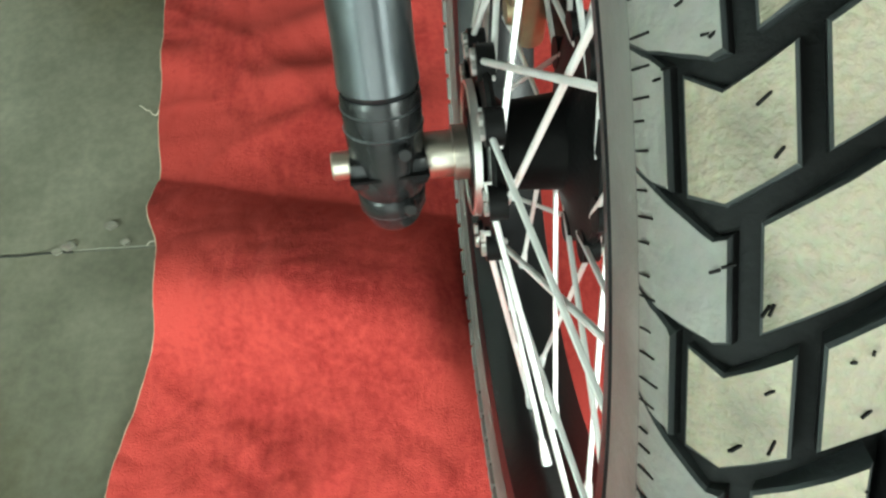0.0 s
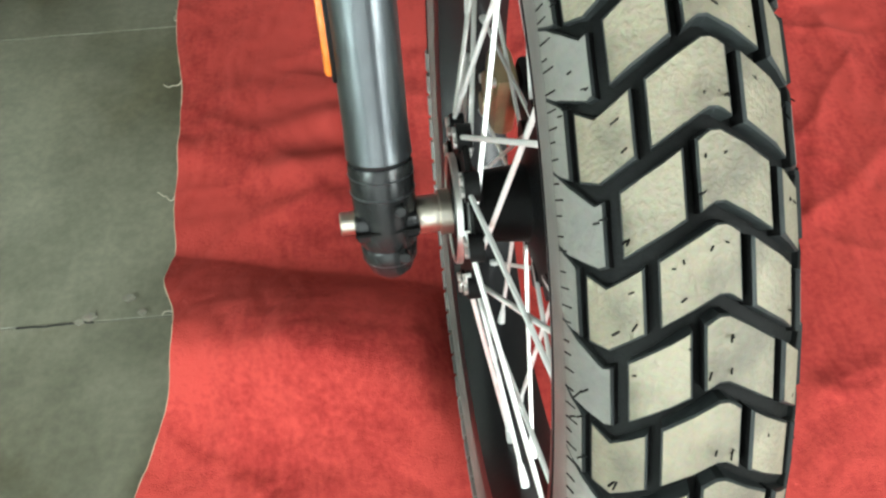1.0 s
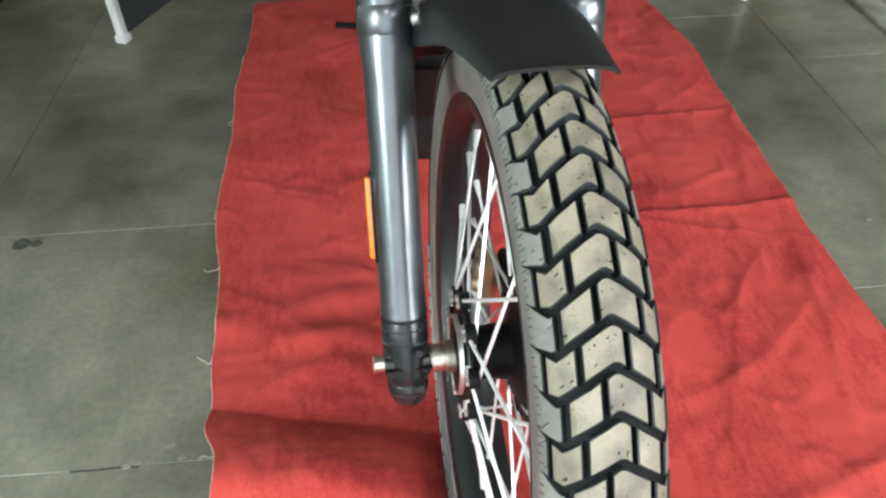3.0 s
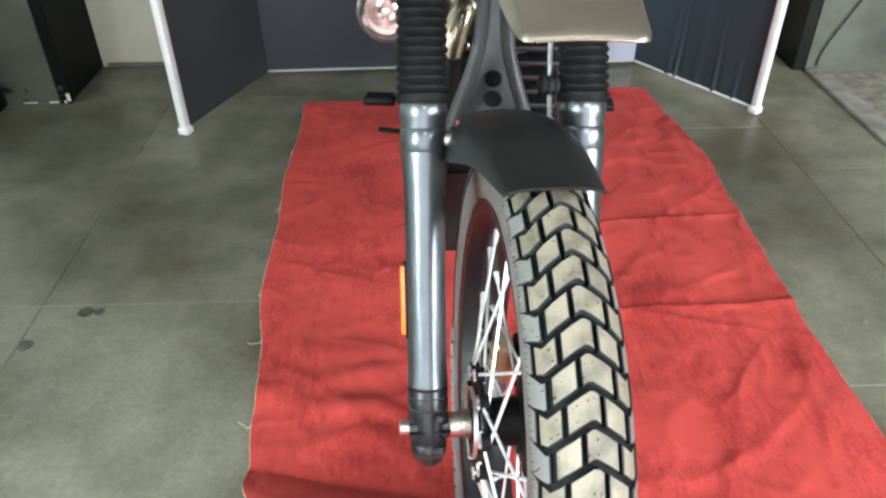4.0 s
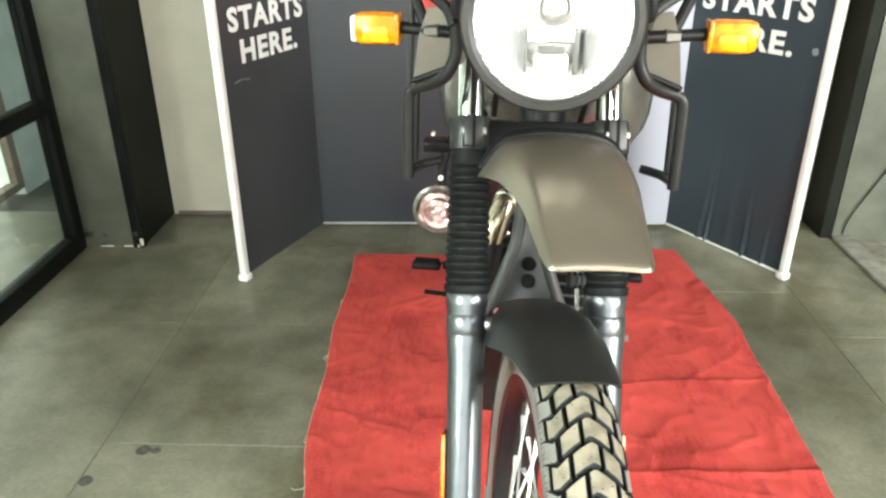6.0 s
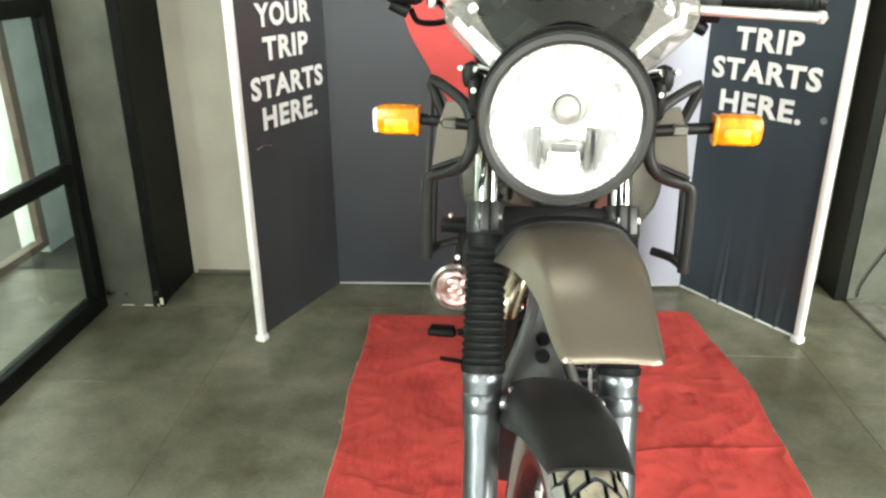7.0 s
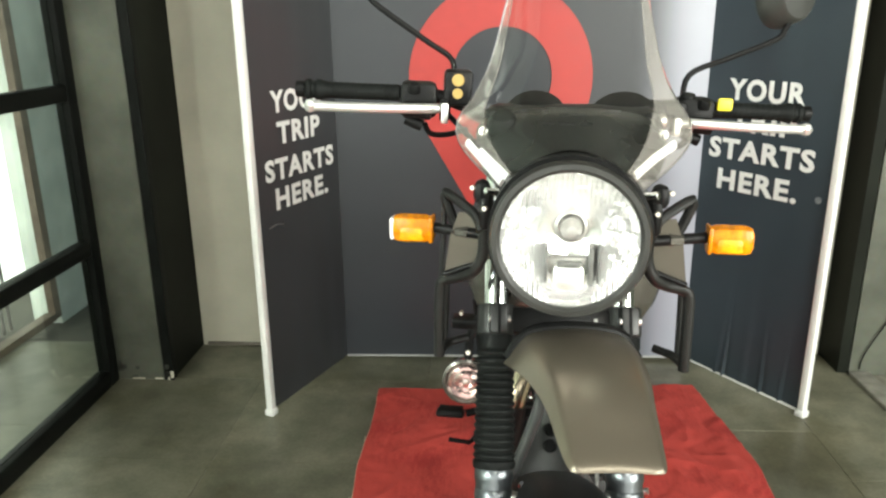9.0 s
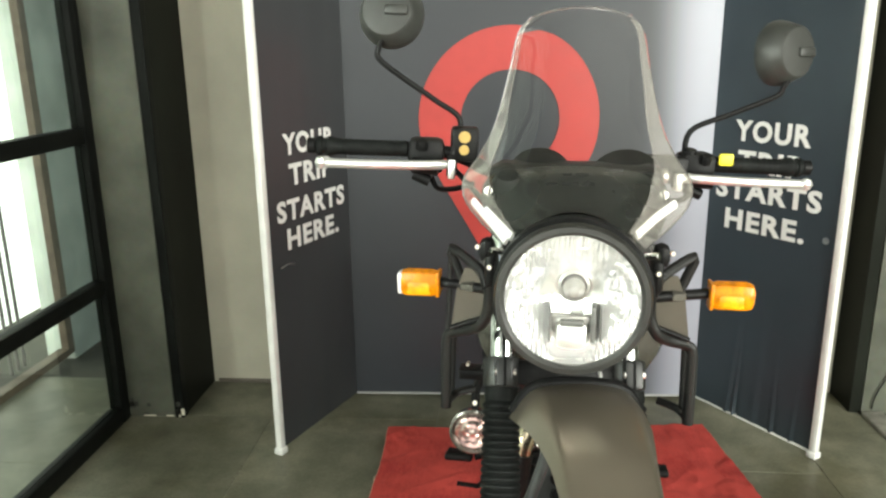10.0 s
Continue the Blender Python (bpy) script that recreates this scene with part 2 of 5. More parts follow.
M_YELLOW = mat("yellow_tag", (0.85, 0.72, 0.04), 0.5, 0, 0.05)
M_GOLD = mat("gold_cap", (0.42, 0.29, 0.10), 0.40, 0.7, 0.1)
M_BULB = mat("milky_bulb_cap", (0.36, 0.35, 0.33), 0.25, 0.6, 0.1)
M_HORN = mat("rosy_polished_steel", (0.72, 0.58, 0.56), 0.22, 1.0, 0.1)
M_TUBE = mat("grey_black_frame_paint", (0.008, 0.0083, 0.008), 0.40, 0, 0.2, 40, 300, 0.05, spec=0.4)
M_HOSE = mat("braided_grey_hose", (0.30, 0.30, 0.29), 0.5, 0.3, 0.3, 200, 900, 0.3)
M_DOWN = mat("grey_down_tube_paint", (0.050, 0.051, 0.050), 0.34, 0, 0.2, 40, 300, 0.05, spec=0.5)
M_CLAMP = mat("dark_grey_cast_clamp", (0.018, 0.0185, 0.018), 0.40, 0.1, 0.2, 60, 300, 0.08)
M_SEAT = mat("dark_vinyl_seat", (0.03, 0.03, 0.03), 0.6)
M_GLASS = glass_mat("clear_window_glass", (0.86, 0.93, 0.89), 0.0, 1.5)
M_SCREEN = glass_mat("clear_windscreen", (0.965, 0.965, 0.96), 0.01, 1.28)
M_SCREEN_EDGE = glass_mat("windscreen_flange", (0.80, 0.79, 0.78), 0.10, 1.30, 0.94)
M_FLANGE = glass_mat("milky_windscreen_side", (0.86, 0.83, 0.78), 0.06, 1.22, 0.94)
# Pale colour for reflections that are built as shapes.
M_GLARE = mat("pale_glare_plastic", (0.72, 0.71, 0.70), 0.18, 0, 0.05, 30, 200, 0, coat=0.6)
M_LENS = glass_mat("headlamp_lens", (0.98, 0.98, 0.97), 0.0, 1.30)
M_HOUSING = mat("grey_olive_mirror_housing", (0.030, 0.031, 0.028), 0.42, 0, 0.2, 40, 400, 0.05, spec=0.35)
M_MIRROR = mat("mirror_face", (0.9, 0.9, 0.9), 0.03, 1.0, 0.0, bump=0)
M_OUT = glow("overexposed_daylight", (1.0, 1.0, 0.98), 0.88)
M_FRONT_GLOW = glow("white_front_glow", (1.0, 0.99, 0.96), 1.5)


def reflector_mat():
    """Fluted mirror bowl of the headlamp."""
    m = mat("fluted_mirror_bowl", (0.96, 0.96, 0.95), 0.15, 0.84, 0.02, 20, 100, 0.0, rough_vary=0.03)
    n, l = m.node_tree.nodes, m.node_tree.links
    co, wv, b = n.new("ShaderNodeTexCoord"), n.new("ShaderNodeTexWave"), n.new("ShaderNodeBump")
    wv.bands_direction = "X"
    wv.inputs["Scale"].default_value, wv.inputs["Distortion"].default_value = 22, 2.5
    b.inputs["Strength"].default_value, b.inputs["Distance"].default_value = 0.04, 0.003
    l.new(co.outputs["Object"], wv.inputs["Vector"])
    l.new(wv.outputs["Fac"], b.inputs["Height"])
    l.new(b.outputs["Normal"], n["Principled BSDF"].inputs["Normal"])
    return m


M_REFLECTOR = reflector_mat()

# ---------------------------------------------------------------- mesh helpers
PLACE = {}
I4 = Matrix.Identity(4)


def finish(bm, smooth=True, angle=35):
    bmesh.ops.recalc_face_normals(bm, faces=bm.faces)
    if smooth:
        lim = radians(angle)
        for f in bm.faces:
            f.smooth = True
        for e in bm.edges:
            if len(e.link_faces) == 2 and e.calc_face_angle(0) > lim:
                e.smooth = False


def to_mesh(name, bm, material, smooth=True, angle=35):
    finish(bm, smooth, angle)
    me = bpy.data.meshes.new(name)
    bm.to_mesh(me)
    bm.free()
    me.materials.append(material)
    return me


def part(name, bm, material, parent=None, label="", at=None, smooth=True, angle=35):
    """Links a bmesh (or a mesh) as one object under a thing or part; at is its frame in the world."""
    me = bm if isinstance(bm, bpy.types.Mesh) else to_mesh(name, bm, material, smooth, angle)
    ob = new(name, me)
    m = at if at is not None else (PLACE[parent] if parent else I4)
    PLACE[ob] = m
    if parent:
        ob.parent = parent
        ob.matrix_basis = PLACE[parent].inverted() @ m
    else:
        ob.matrix_basis = m
    if label:
        tagged(ob, label)
    return ob


def thing(name, m, label, category, group="", kind=""):
    ob = new(name)
    ob.empty_display_size = 0.05
    ob.matrix_basis = m
    PLACE[ob] = m
    return tagged(ob, label, category, group, kind)


def box(bm, x0, x1, y0, y1, z0, z1, bevel=0.0, m=None):
    r = bmesh.ops.create_cube(bm, size=1)
    vs = r["verts"]
    for v in vs:
        v.co = Vector(((x0 + x1) / 2 + v.co.x * (x1 - x0), (y0 + y1) / 2 + v.co.y * (y1 - y0), (z0 + z1) / 2 + v.co.z * (z1 - z0)))
    if bevel:
        es = list({e for v in vs for e in v.link_edges})
        r = bmesh.ops.bevel(bm, geom=es, offset=bevel, segments=2, profile=0.5, affect="EDGES")
        vs = list({v for f in r["faces"] for v in f.verts} | {v for v in vs if v.is_valid})
    if m:
        for v in vs:
            v.co = m @ v.co
    return bm


def boxed(*a, **k):
    return box(bmesh.new(), *a, **k)


def basis(d):
    d = d.normalized()
    a = Vector((0, 0, 1)) if abs(d.z) < 0.9 else Vector((1, 0, 0))
    u = d.cross(a).normalized()
    return u, d.cross(u).normalized()


def smooth_path(pts, n=6):
    """Catmull-Rom through the points."""
    p = [Vector(q) for q in pts]
    if len(p) < 3:
        return p
    out = []
    for i in range(len(p) - 1):
        a, b, c, d = p[max(i - 1, 0)], p[i], p[i + 1], p[min(i + 2, len(p) - 1)]
        for k in range(n):
            t = k / n
            out.append(0.5 * ((2 * b) + (c - a) * t + (2 * a - 5 * b + 4 * c - d) * t * t + (3 * b - a - 3 * c + d) * t ** 3))
    out.append(p[-1])
    return out


def tube(bm, pts, r, seg=12, radii=None, flat=1.0, up=None):
    """A swept round (or flattened) bar with closed ends."""
    p = [Vector(q) for q in pts]
    rings, u = [], None
    for i, c in enumerate(p):
        d = (p[min(i + 1, len(p) - 1)] - p[max(i - 1, 0)]).normalized()
        if u is None:
            u = basis(d)[0] if up is None else (Vector(up) - d * Vector(up).dot(d)).normalized()
        u = (u - d * u.dot(d)).normalized()
        w = d.cross(u)
        rr = radii[i] if radii else r
        rings.append([bm.verts.new(c + (u * math.cos(2 * math.pi * k / seg) * flat + w * math.sin(2 * math.pi * k / seg)) * rr) for k in range(seg)])
    for a, b in zip(rings, rings[1:]):
        for k in range(seg):
            bm.faces.new((a[k], a[(k + 1) % seg], b[(k + 1) % seg], b[k]))
    bm.faces.new(rings[0][::-1])
    bm.faces.new(rings[-1])
    return bm


def tubed(*a, **k):
    return tube(bmesh.new(), *a, **k)


def lathe(bm, profile, seg=40, m=I4, closed=False):
    """Profile of (radius, height) pairs turned round local z, placed by m."""
    rings = []
    for r, h in profile:
        if r < 1e-6:
            rings.append([bm.verts.new(m @ Vector((0, 0, h)))])
        else:
            rings.append([bm.verts.new(m @ Vector((r * math.cos(2 * math.pi * k / seg), r * math.sin(2 * math.pi * k / seg), h))) for k in range(seg)])
    pairs = list(zip(rings, rings[1:])) + ([(rings[-1], rings[0])] if closed else [])
    for a, b in pairs:
        for k in range(seg):
            q = [a[k % len(a)], a[(k + 1) % len(a)], b[(k + 1) % len(b)], b[k % len(b)]]
            q = [v for j, v in enumerate(q) if v not in q[:j]]
            if len(q) > 2:
                bm.faces.new(q)
    return bm


def lathed(profile, seg=40, m=I4, closed=False):
    return lathe(bmesh.new(), profile, seg, m, closed)


def axis(at, d):
    """A frame whose local z runs along d."""
    d = Vector(d).normalized()
    u, w = basis(d)
    return Matrix((( w.x, u.x, d.x, at[0]), (w.y, u.y, d.y, at[1]), (w.z, u.z, d.z, at[2]), (0, 0, 0, 1)))


def rod(bm, a, b, r, seg=14, bev=0.0):
    a, b = Vector(a), Vector(b)
    L = (b - a).length
    e = bev or min(r, L) * 0.12
    return lathe(bm, [(0, 0), (r - e, 0), (r, e), (r, L - e), (r - e, L), (0, L)], seg, axis(a, b - a))


def rodded(a, b, r, seg=14, bev=0.0):
    return rod(bmesh.new(), a, b, r, seg, bev)


def grid(bm, f, nu, nv, close_u=False):
    vs = [[bm.verts.new(f(i / nu, j / nv)) for i in range(nu if close_u else nu + 1)] for j in range(nv + 1)]
    for j in range(nv):
        for i in range(nu):
            k = (i + 1) % nu if close_u else i + 1
            bm.faces.new((vs[j][i], vs[j][k], vs[j + 1][k], vs[j + 1][i]))
    return vs


def sheet(f, nu, nv, thick):
    bm = bmesh.new()
    grid(bm, f, nu, nv)
    bmesh.ops.recalc_face_normals(bm, faces=bm.faces)
    bmesh.ops.solidify(bm, geom=list(bm.faces), thickness=thick)
    return bm


def lerp(a, b, t):
    return a + (b - a) * t


def table(rows, t):
    """Smooth interpolation down a short table of (t, values...)."""
    n = len(rows)
    i = 0
    while i < n - 2 and t > rows[i + 1][0]:
        i += 1
    t0, t1 = rows[i][0], rows[i + 1][0]
    h = t1 - t0
    q = min(1, max(0, (t - t0) / h))

    def slope(k, c):
        a, b = max(k - 1, 0), min(k + 1, n - 1)
        return (rows[b][c] - rows[a][c]) / (rows[b][0] - rows[a][0])
    out = []
    for c in range(1, len(rows[0])):
        m0, m1 = slope(i, c) * h, slope(i + 1, c) * h
        out.append((2 * q ** 3 - 3 * q ** 2 + 1) * rows[i][c] + (q ** 3 - 2 * q ** 2 + q) * m0 + (3 * q ** 2 - 2 * q ** 3) * rows[i + 1][c] + (q ** 3 - q ** 2) * m1)
    return out


def prism(outline, depth, m=I4, hole=None):
    """A flat plate in local xy with thickness along z."""
    bm = bmesh.new()
    top = [bm.verts.new(m @ Vector((x, y, depth))) for x, y in outline]
    bot = [bm.verts.new(m @ Vector((x, y, 0))) for x, y in outline]
    n = len(outline)
    if hole:
        ht = [bm.verts.new(m @ Vector((x, y, depth))) for x, y in hole]
        hb = [bm.verts.new(m @ Vector((x, y, 0))) for x, y in hole]
        for k in range(n):
            j = (k + 1) % n
            bm.faces.new((top[k], top[j], ht[j], ht[k]))
            bm.faces.new((bot[j], bot[k], hb[k], hb[j]))
            bm.faces.new((ht[k], ht[j], hb[j], hb[k]))
    else:
        bm.faces.new(top)
        bm.faces.new(bot[::-1])
    for k in range(n):
        j = (k + 1) % n
        bm.faces.new((top[j], top[k], bot[k], bot[j]))
    return bm


# ---------------------------------------------------------------- the room
def structure(name, bm, material, label, category, smooth=False):
    return tagged(part(name, bm, material, None, label, smooth=smooth), label, category, kind="structure")


# Unseen glowing panel, added for front light and headlamp reflections.
structure("front_glow_panel", boxed(-6, 8, -5.5, -5.45, -0.04, 4.5), M_FRONT_GLOW, "unseen glowing white panel for daylight in front of the shop", "backdrop")
structure("ground", boxed(-14, 14, -16, 14, -0.16, -0.045), M_GROUND, "dark dusty ground outside and under the showroom", "ground")
floor = structure("floor", boxed(-1.97, 1.255, -3.7, 2.02, -0.044, -0.0016), M_JOINT, "polished grey-green stone tile floor with thin joints", "floor")
structure("side_ground", boxed(1.335, 3.4, -3.7, 1.84, -0.044, -0.008), M_ROUGH, "rough dusty unfinished floor beside the stone kerb", "floor")
structure("kerb", boxed(1.257, 1.333, -3.7, 1.835, -0.03, 0.012, bevel=0.006), mat("pale_kerb_stone", (0.30, 0.29, 0.25), 0.7, 0, 0.4, 14, 90, 0.3), "pale worn stone threshold strip along the floor", "kerb")

structure("wall_north", boxed(-1.22, 1.22, 2.006, 2.17, 0, 3.0), M_WALL, "cream painted wall behind the banners", "wall")
structure("skirting", boxed(-1.20, 1.20, 1.996, 2.004, 0.001, 0.016, bevel=0.002), mat("brown_stone_skirting", (0.17, 0.15, 0.12), 0.4), "low brown stone strip along the foot of the cream wall", "skirting")
structure("wall_east", boxed(1.262, 3.5, 1.842, 2.17, -0.04, 3.0), M_GREY, "grey-green painted wall with a hanging cable", "wall")
structure("pier_east", boxed(1.222, 1.259, 1.846, 2.17, -0.005, 3.0), M_SHADED, "side wall reveal with its shade painted dark green-grey", "wall")
# Unseen side wall, split round a gap added for the right fill light.
for nm, y0, y1, z0, z1 in (("wall_far_east", -0.88, 1.84, -0.04, 3.0), ("wall_far_east_sill", -2.76, -0.882, -0.04, 0.38), ("wall_far_east_head", -2.76, -0.882, 2.54, 3.0)):
    structure(nm, boxed(3.4, 3.55, y0, y1, z0, z1), M_GREY, "unseen grey-green side wall with a gap added for right fill", "wall")
structure("column_west", boxed(-1.47, -1.252, 1.692, 2.17, 0, 3.0, bevel=0.004), M_COLUMN, "grey-green painted column with scuffed foot", "column")
structure("column_trim", boxed(-1.250, -1.214, 1.686, 1.724, 0, 3.0, bevel=0.004), M_BLACK_FRAME, "black painted steel corner strip on the column", "trim")
structure("column_return", boxed(-1.250, -1.222, 1.726, 2.168, 0, 3.0), M_SHADED, "column side face with its shade painted in", "column")
structure("ceiling", boxed(-2.0, 3.6, -3.75, 2.2, 3.003, 3.12), M_CEIL, "pale grey painted ceiling", "ceiling")
for nm, x0, x1, z0, z1 in (("wall_south_left", -2.0, -1.5, 0, 3.0), ("wall_south_right", 3.3, 3.56, 0, 3.0), ("wall_south_head", -1.498, 3.298, 2.66, 3.0)):
    structure(nm, boxed(x0, x1, -2.95, -2.77, z0, z1), M_GREY, "grey wall round the open shopfront", "wall")

M_GRIME = mat("dark_scuff_grime", (0.030, 0.031, 0.024), 0.6, 0, 0.5, 30)
random.seed(21)
for x0, x1, y in ((-1.46, -1.26, 1.6905), (-1.245, -1.22, 1.6845)):
    for k in range(5):
        a = random.uniform(x0, x1 - 0.02)
        w, z = random.uniform(0.012, 0.04), random.uniform(0.0, 0.05)
        tagged(part("scuff_mark", boxed(a, min(x1, a + w), y, y + 0.0012, 0.002 + z, 0.010 + z + random.uniform(0, 0.02), bevel=0.0004), M_GRIME, smooth=False), "dark scuff mark at the foot of the column", "scuff", "scuff marks on the column")

for x, y, z, w, h in ((-1.2240, 1.6842, 0.012, 0.012, 0.026), (-1.2350, 1.6842, 0.004, 0.007, 0.010), (-1.2860, 1.6904, 0.003, 0.030, 0.006), (-1.3700, 1.6904, 0.003, 0.045, 0.005)):
    tagged(part("paint_chip", boxed(x, x + w, y, y + 0.0014, z, z + h, bevel=0.0005), M_WALL, smooth=False), "pale bare plaster chip at the foot of the column", "chip", "paint chips on the column")

# outside the side glazing
structure("passage_wall", boxed(-2.12, -1.99, 2.30, 4.0, -0.04, 3.0), M_PASSAGE, "grey-green passage wall beyond the glazing", "wall")
# Unseen wall, added to keep left daylight off the back floor.
structure("light_blocking_wall", boxed(-2.14, -2.035, -1.50, 1.45, -0.04, 3.0), M_PASSAGE, "unseen grey-green wall added to block left daylight", "wall")
structure("passage_end", boxed(-1.985, -1.475, 2.72, 2.85, -0.04, 3.0), M_PASSAGE, "grey-green passage end wall", "wall")
structure("backdrop", boxed(-2.62, -2.58, 0.9, 5.5, -0.04, 3.4), M_OUT, "overexposed white daylight outside", "backdrop")
jamb = structure("door_jamb", boxed(-2.02, -1.985, 2.25, 2.298, -0.004, 3.0, bevel=0.003), mat("brown_timber_jamb", (0.20, 0.15, 0.11), 0.5), "brown timber jamb of the outer opening", "jamb")
structure("door_sill", boxed(-2.03, -1.98, -3.0, 2.247, -0.004, 0.03, bevel=0.003), mat("brown_timber_sill", (0.17, 0.13, 0.09), 0.5), "low brown timber sill of the outer opening", "sill")

gate = thing("gate", Matrix.Translation((-2.06, 1.7, 0)), "thin dark bars of an outer gate against daylight", "gate")
M_BAR = mat("grey_gate_paint", (0.20, 0.19, 0.18), 0.5)
for y in (1.96, 2.005, 2.05, 1.2, 1.25, 1.3):
    part("bar", rodded((-2.06, y, 0.031), (-2.06, y, 2.4), 0.007, 8), M_BAR, gate, at=I4)
for z in (1.45,):
    part("rail", boxed(-2.07, -2.05, -1.2, 2.12, z, z + 0.03, bevel=0.003), M_BAR, gate, at=I4)

glazing = thing("glazed_partition", I4, "black metal framed glass partition along the side", "partition", kind="structure")
GX = -1.445
for nm, y0, y1, z0, z1 in (("bottom_rail", -2.7, 1.632, 0.001, 0.062), ("transom", -2.7, 1.632, 0.496, 0.546), ("transom", -2.7, 1.632, 1.015, 1.068),
                           ("transom", -2.7, 1.632, 2.10, 2.15), ("mullion", 1.634, 1.688, 0.001, 3.0), ("mullion", 0.10, 0.15, 0.064, 3.0), ("mullion", -1.4, -1.35, 0.064, 3.0)):
    part(nm, boxed(GX - 0.026 + (0.001 if nm == "transom" else 0), GX + 0.026 - (0.002 if nm == "transom" else 0), y0, y1, z0, z1, bevel=0.004), M_BLACK_FRAME, glazing)
for y0, y1 in ((0.15, 1.634), (-1.35, 0.10), (-2.7, -1.4)):
    for z0, z1 in ((0.062, 0.496), (0.546, 1.015), (1.068, 2.10)):
        pane = part("pane", boxed(GX - 0.004, GX + 0.004, y0, y1, z0, z1), M_GLASS, glazing, smooth=False)
        pane.visible_shadow = False

cable = thing("cable", I4, "thin black cable hanging slack down the grey wall", "cable")
part("wire", tubed(smooth_path([(1.295, 1.835, 0.02), (1.31, 1.832, 0.10), (1.43, 1.834, 0.34), (1.56, 1.834, 0.62), (1.66, 1.834, 1.0), (1.72, 1.834, 1.9)]), 0.0026, 8), M_BLACK, cable)
part("clip", boxed(1.545, 1.575, 1.824, 1.840, 0.60, 0.63, bevel=0.003), M_WHITE, cable)

# ---------------------------------------------------------------- red cloth runner
def edge_left(y):
    return table([(-1.2, -0.42), (-0.14, -0.385), (-0.06, -0.372), (0.09, -0.373), (0.15, -0.384), (0.33, -0.386), (0.49, -0.400), (0.69, -0.430), (0.90, -0.430), (1.13, -0.447), (1.41, -0.444), (1.70, -0.452)], y)[0] + 0.004 * noise.noise((y * 9, 3, 0)) + 0.036 * math.exp(-((y - 0.060) / 0.090) ** 2) + 0.012 * math.exp(-((y - 0.205) / 0.060) ** 2)


def edge_right(y):
    return table([(-1.2, 0.71), (0.26, 0.703), (0.59, 0.694), (0.77, 0.702), (1.26, 0.712), (1.75, 0.655)], y)[0] + 0.005 * noise.noise((y * 7, 8, 0))


# long pinched creases: ends, height, gentle side, steep side
PLEATS = ((0.30, 0.897, 0.66, 0.935, 0.0085, 0.030, 0.0045), (0.27, 0.578, 0.72, 0.592, 0.0095, 0.032, 0.0045), (0.36, 0.575, 0.60, 0.505, 0.0050, 0.020, 0.006),
          (0.45, 0.300, 0.59, 0.475, 0.0045, 0.016, 0.008), (0.40, 0.12, 0.52, 0.40, 0.0040, 0.018, 0.008), (0.60, 0.20, 0.66, 0.52, 0.0045, 0.016, 0.010),
          (-0.40, 0.462, -0.27, 0.388, 0.0060, 0.034, 0.014), (-0.28, 0.395, -0.13, 0.225, 0.0060, 0.034, 0.014), (-0.27, 0.523, -0.09, 0.465, 0.0050, 0.030, 0.010),
          (-0.36, 1.235, -0.16, 1.350, 0.0055, 0.030, 0.007), (-0.41, 0.78, -0.20, 0.70, 0.0045, 0.030, 0.008), (0.35, 1.28, 0.66, 1.25, 0.0050, 0.030, 0.006))


def pleat_height(x, y):
    h = 0.0
    for xa, ya, xb, yb, am, soft_side, steep in PLEATS:
        dx, dy = xb - xa, yb - ya
        L = math.hypot(dx, dy)
        k = ((x - xa) * dx + (y - ya) * dy) / (L * L)
        if -0.15 < k < 1.15:
            d = ((y - ya) * dx - (x - xa) * dy) / L + 0.006 * noise.noise((k * 5, xa * 7, 3))
            if -0.12 < d < 0.05:
                fade = max(0, min(1, min(k + 0.12, 1.12 - k) / 0.22))
                h += am * fade * (math.exp(d / soft_side) if d < 0 else math.exp(-d / steep))
    return h


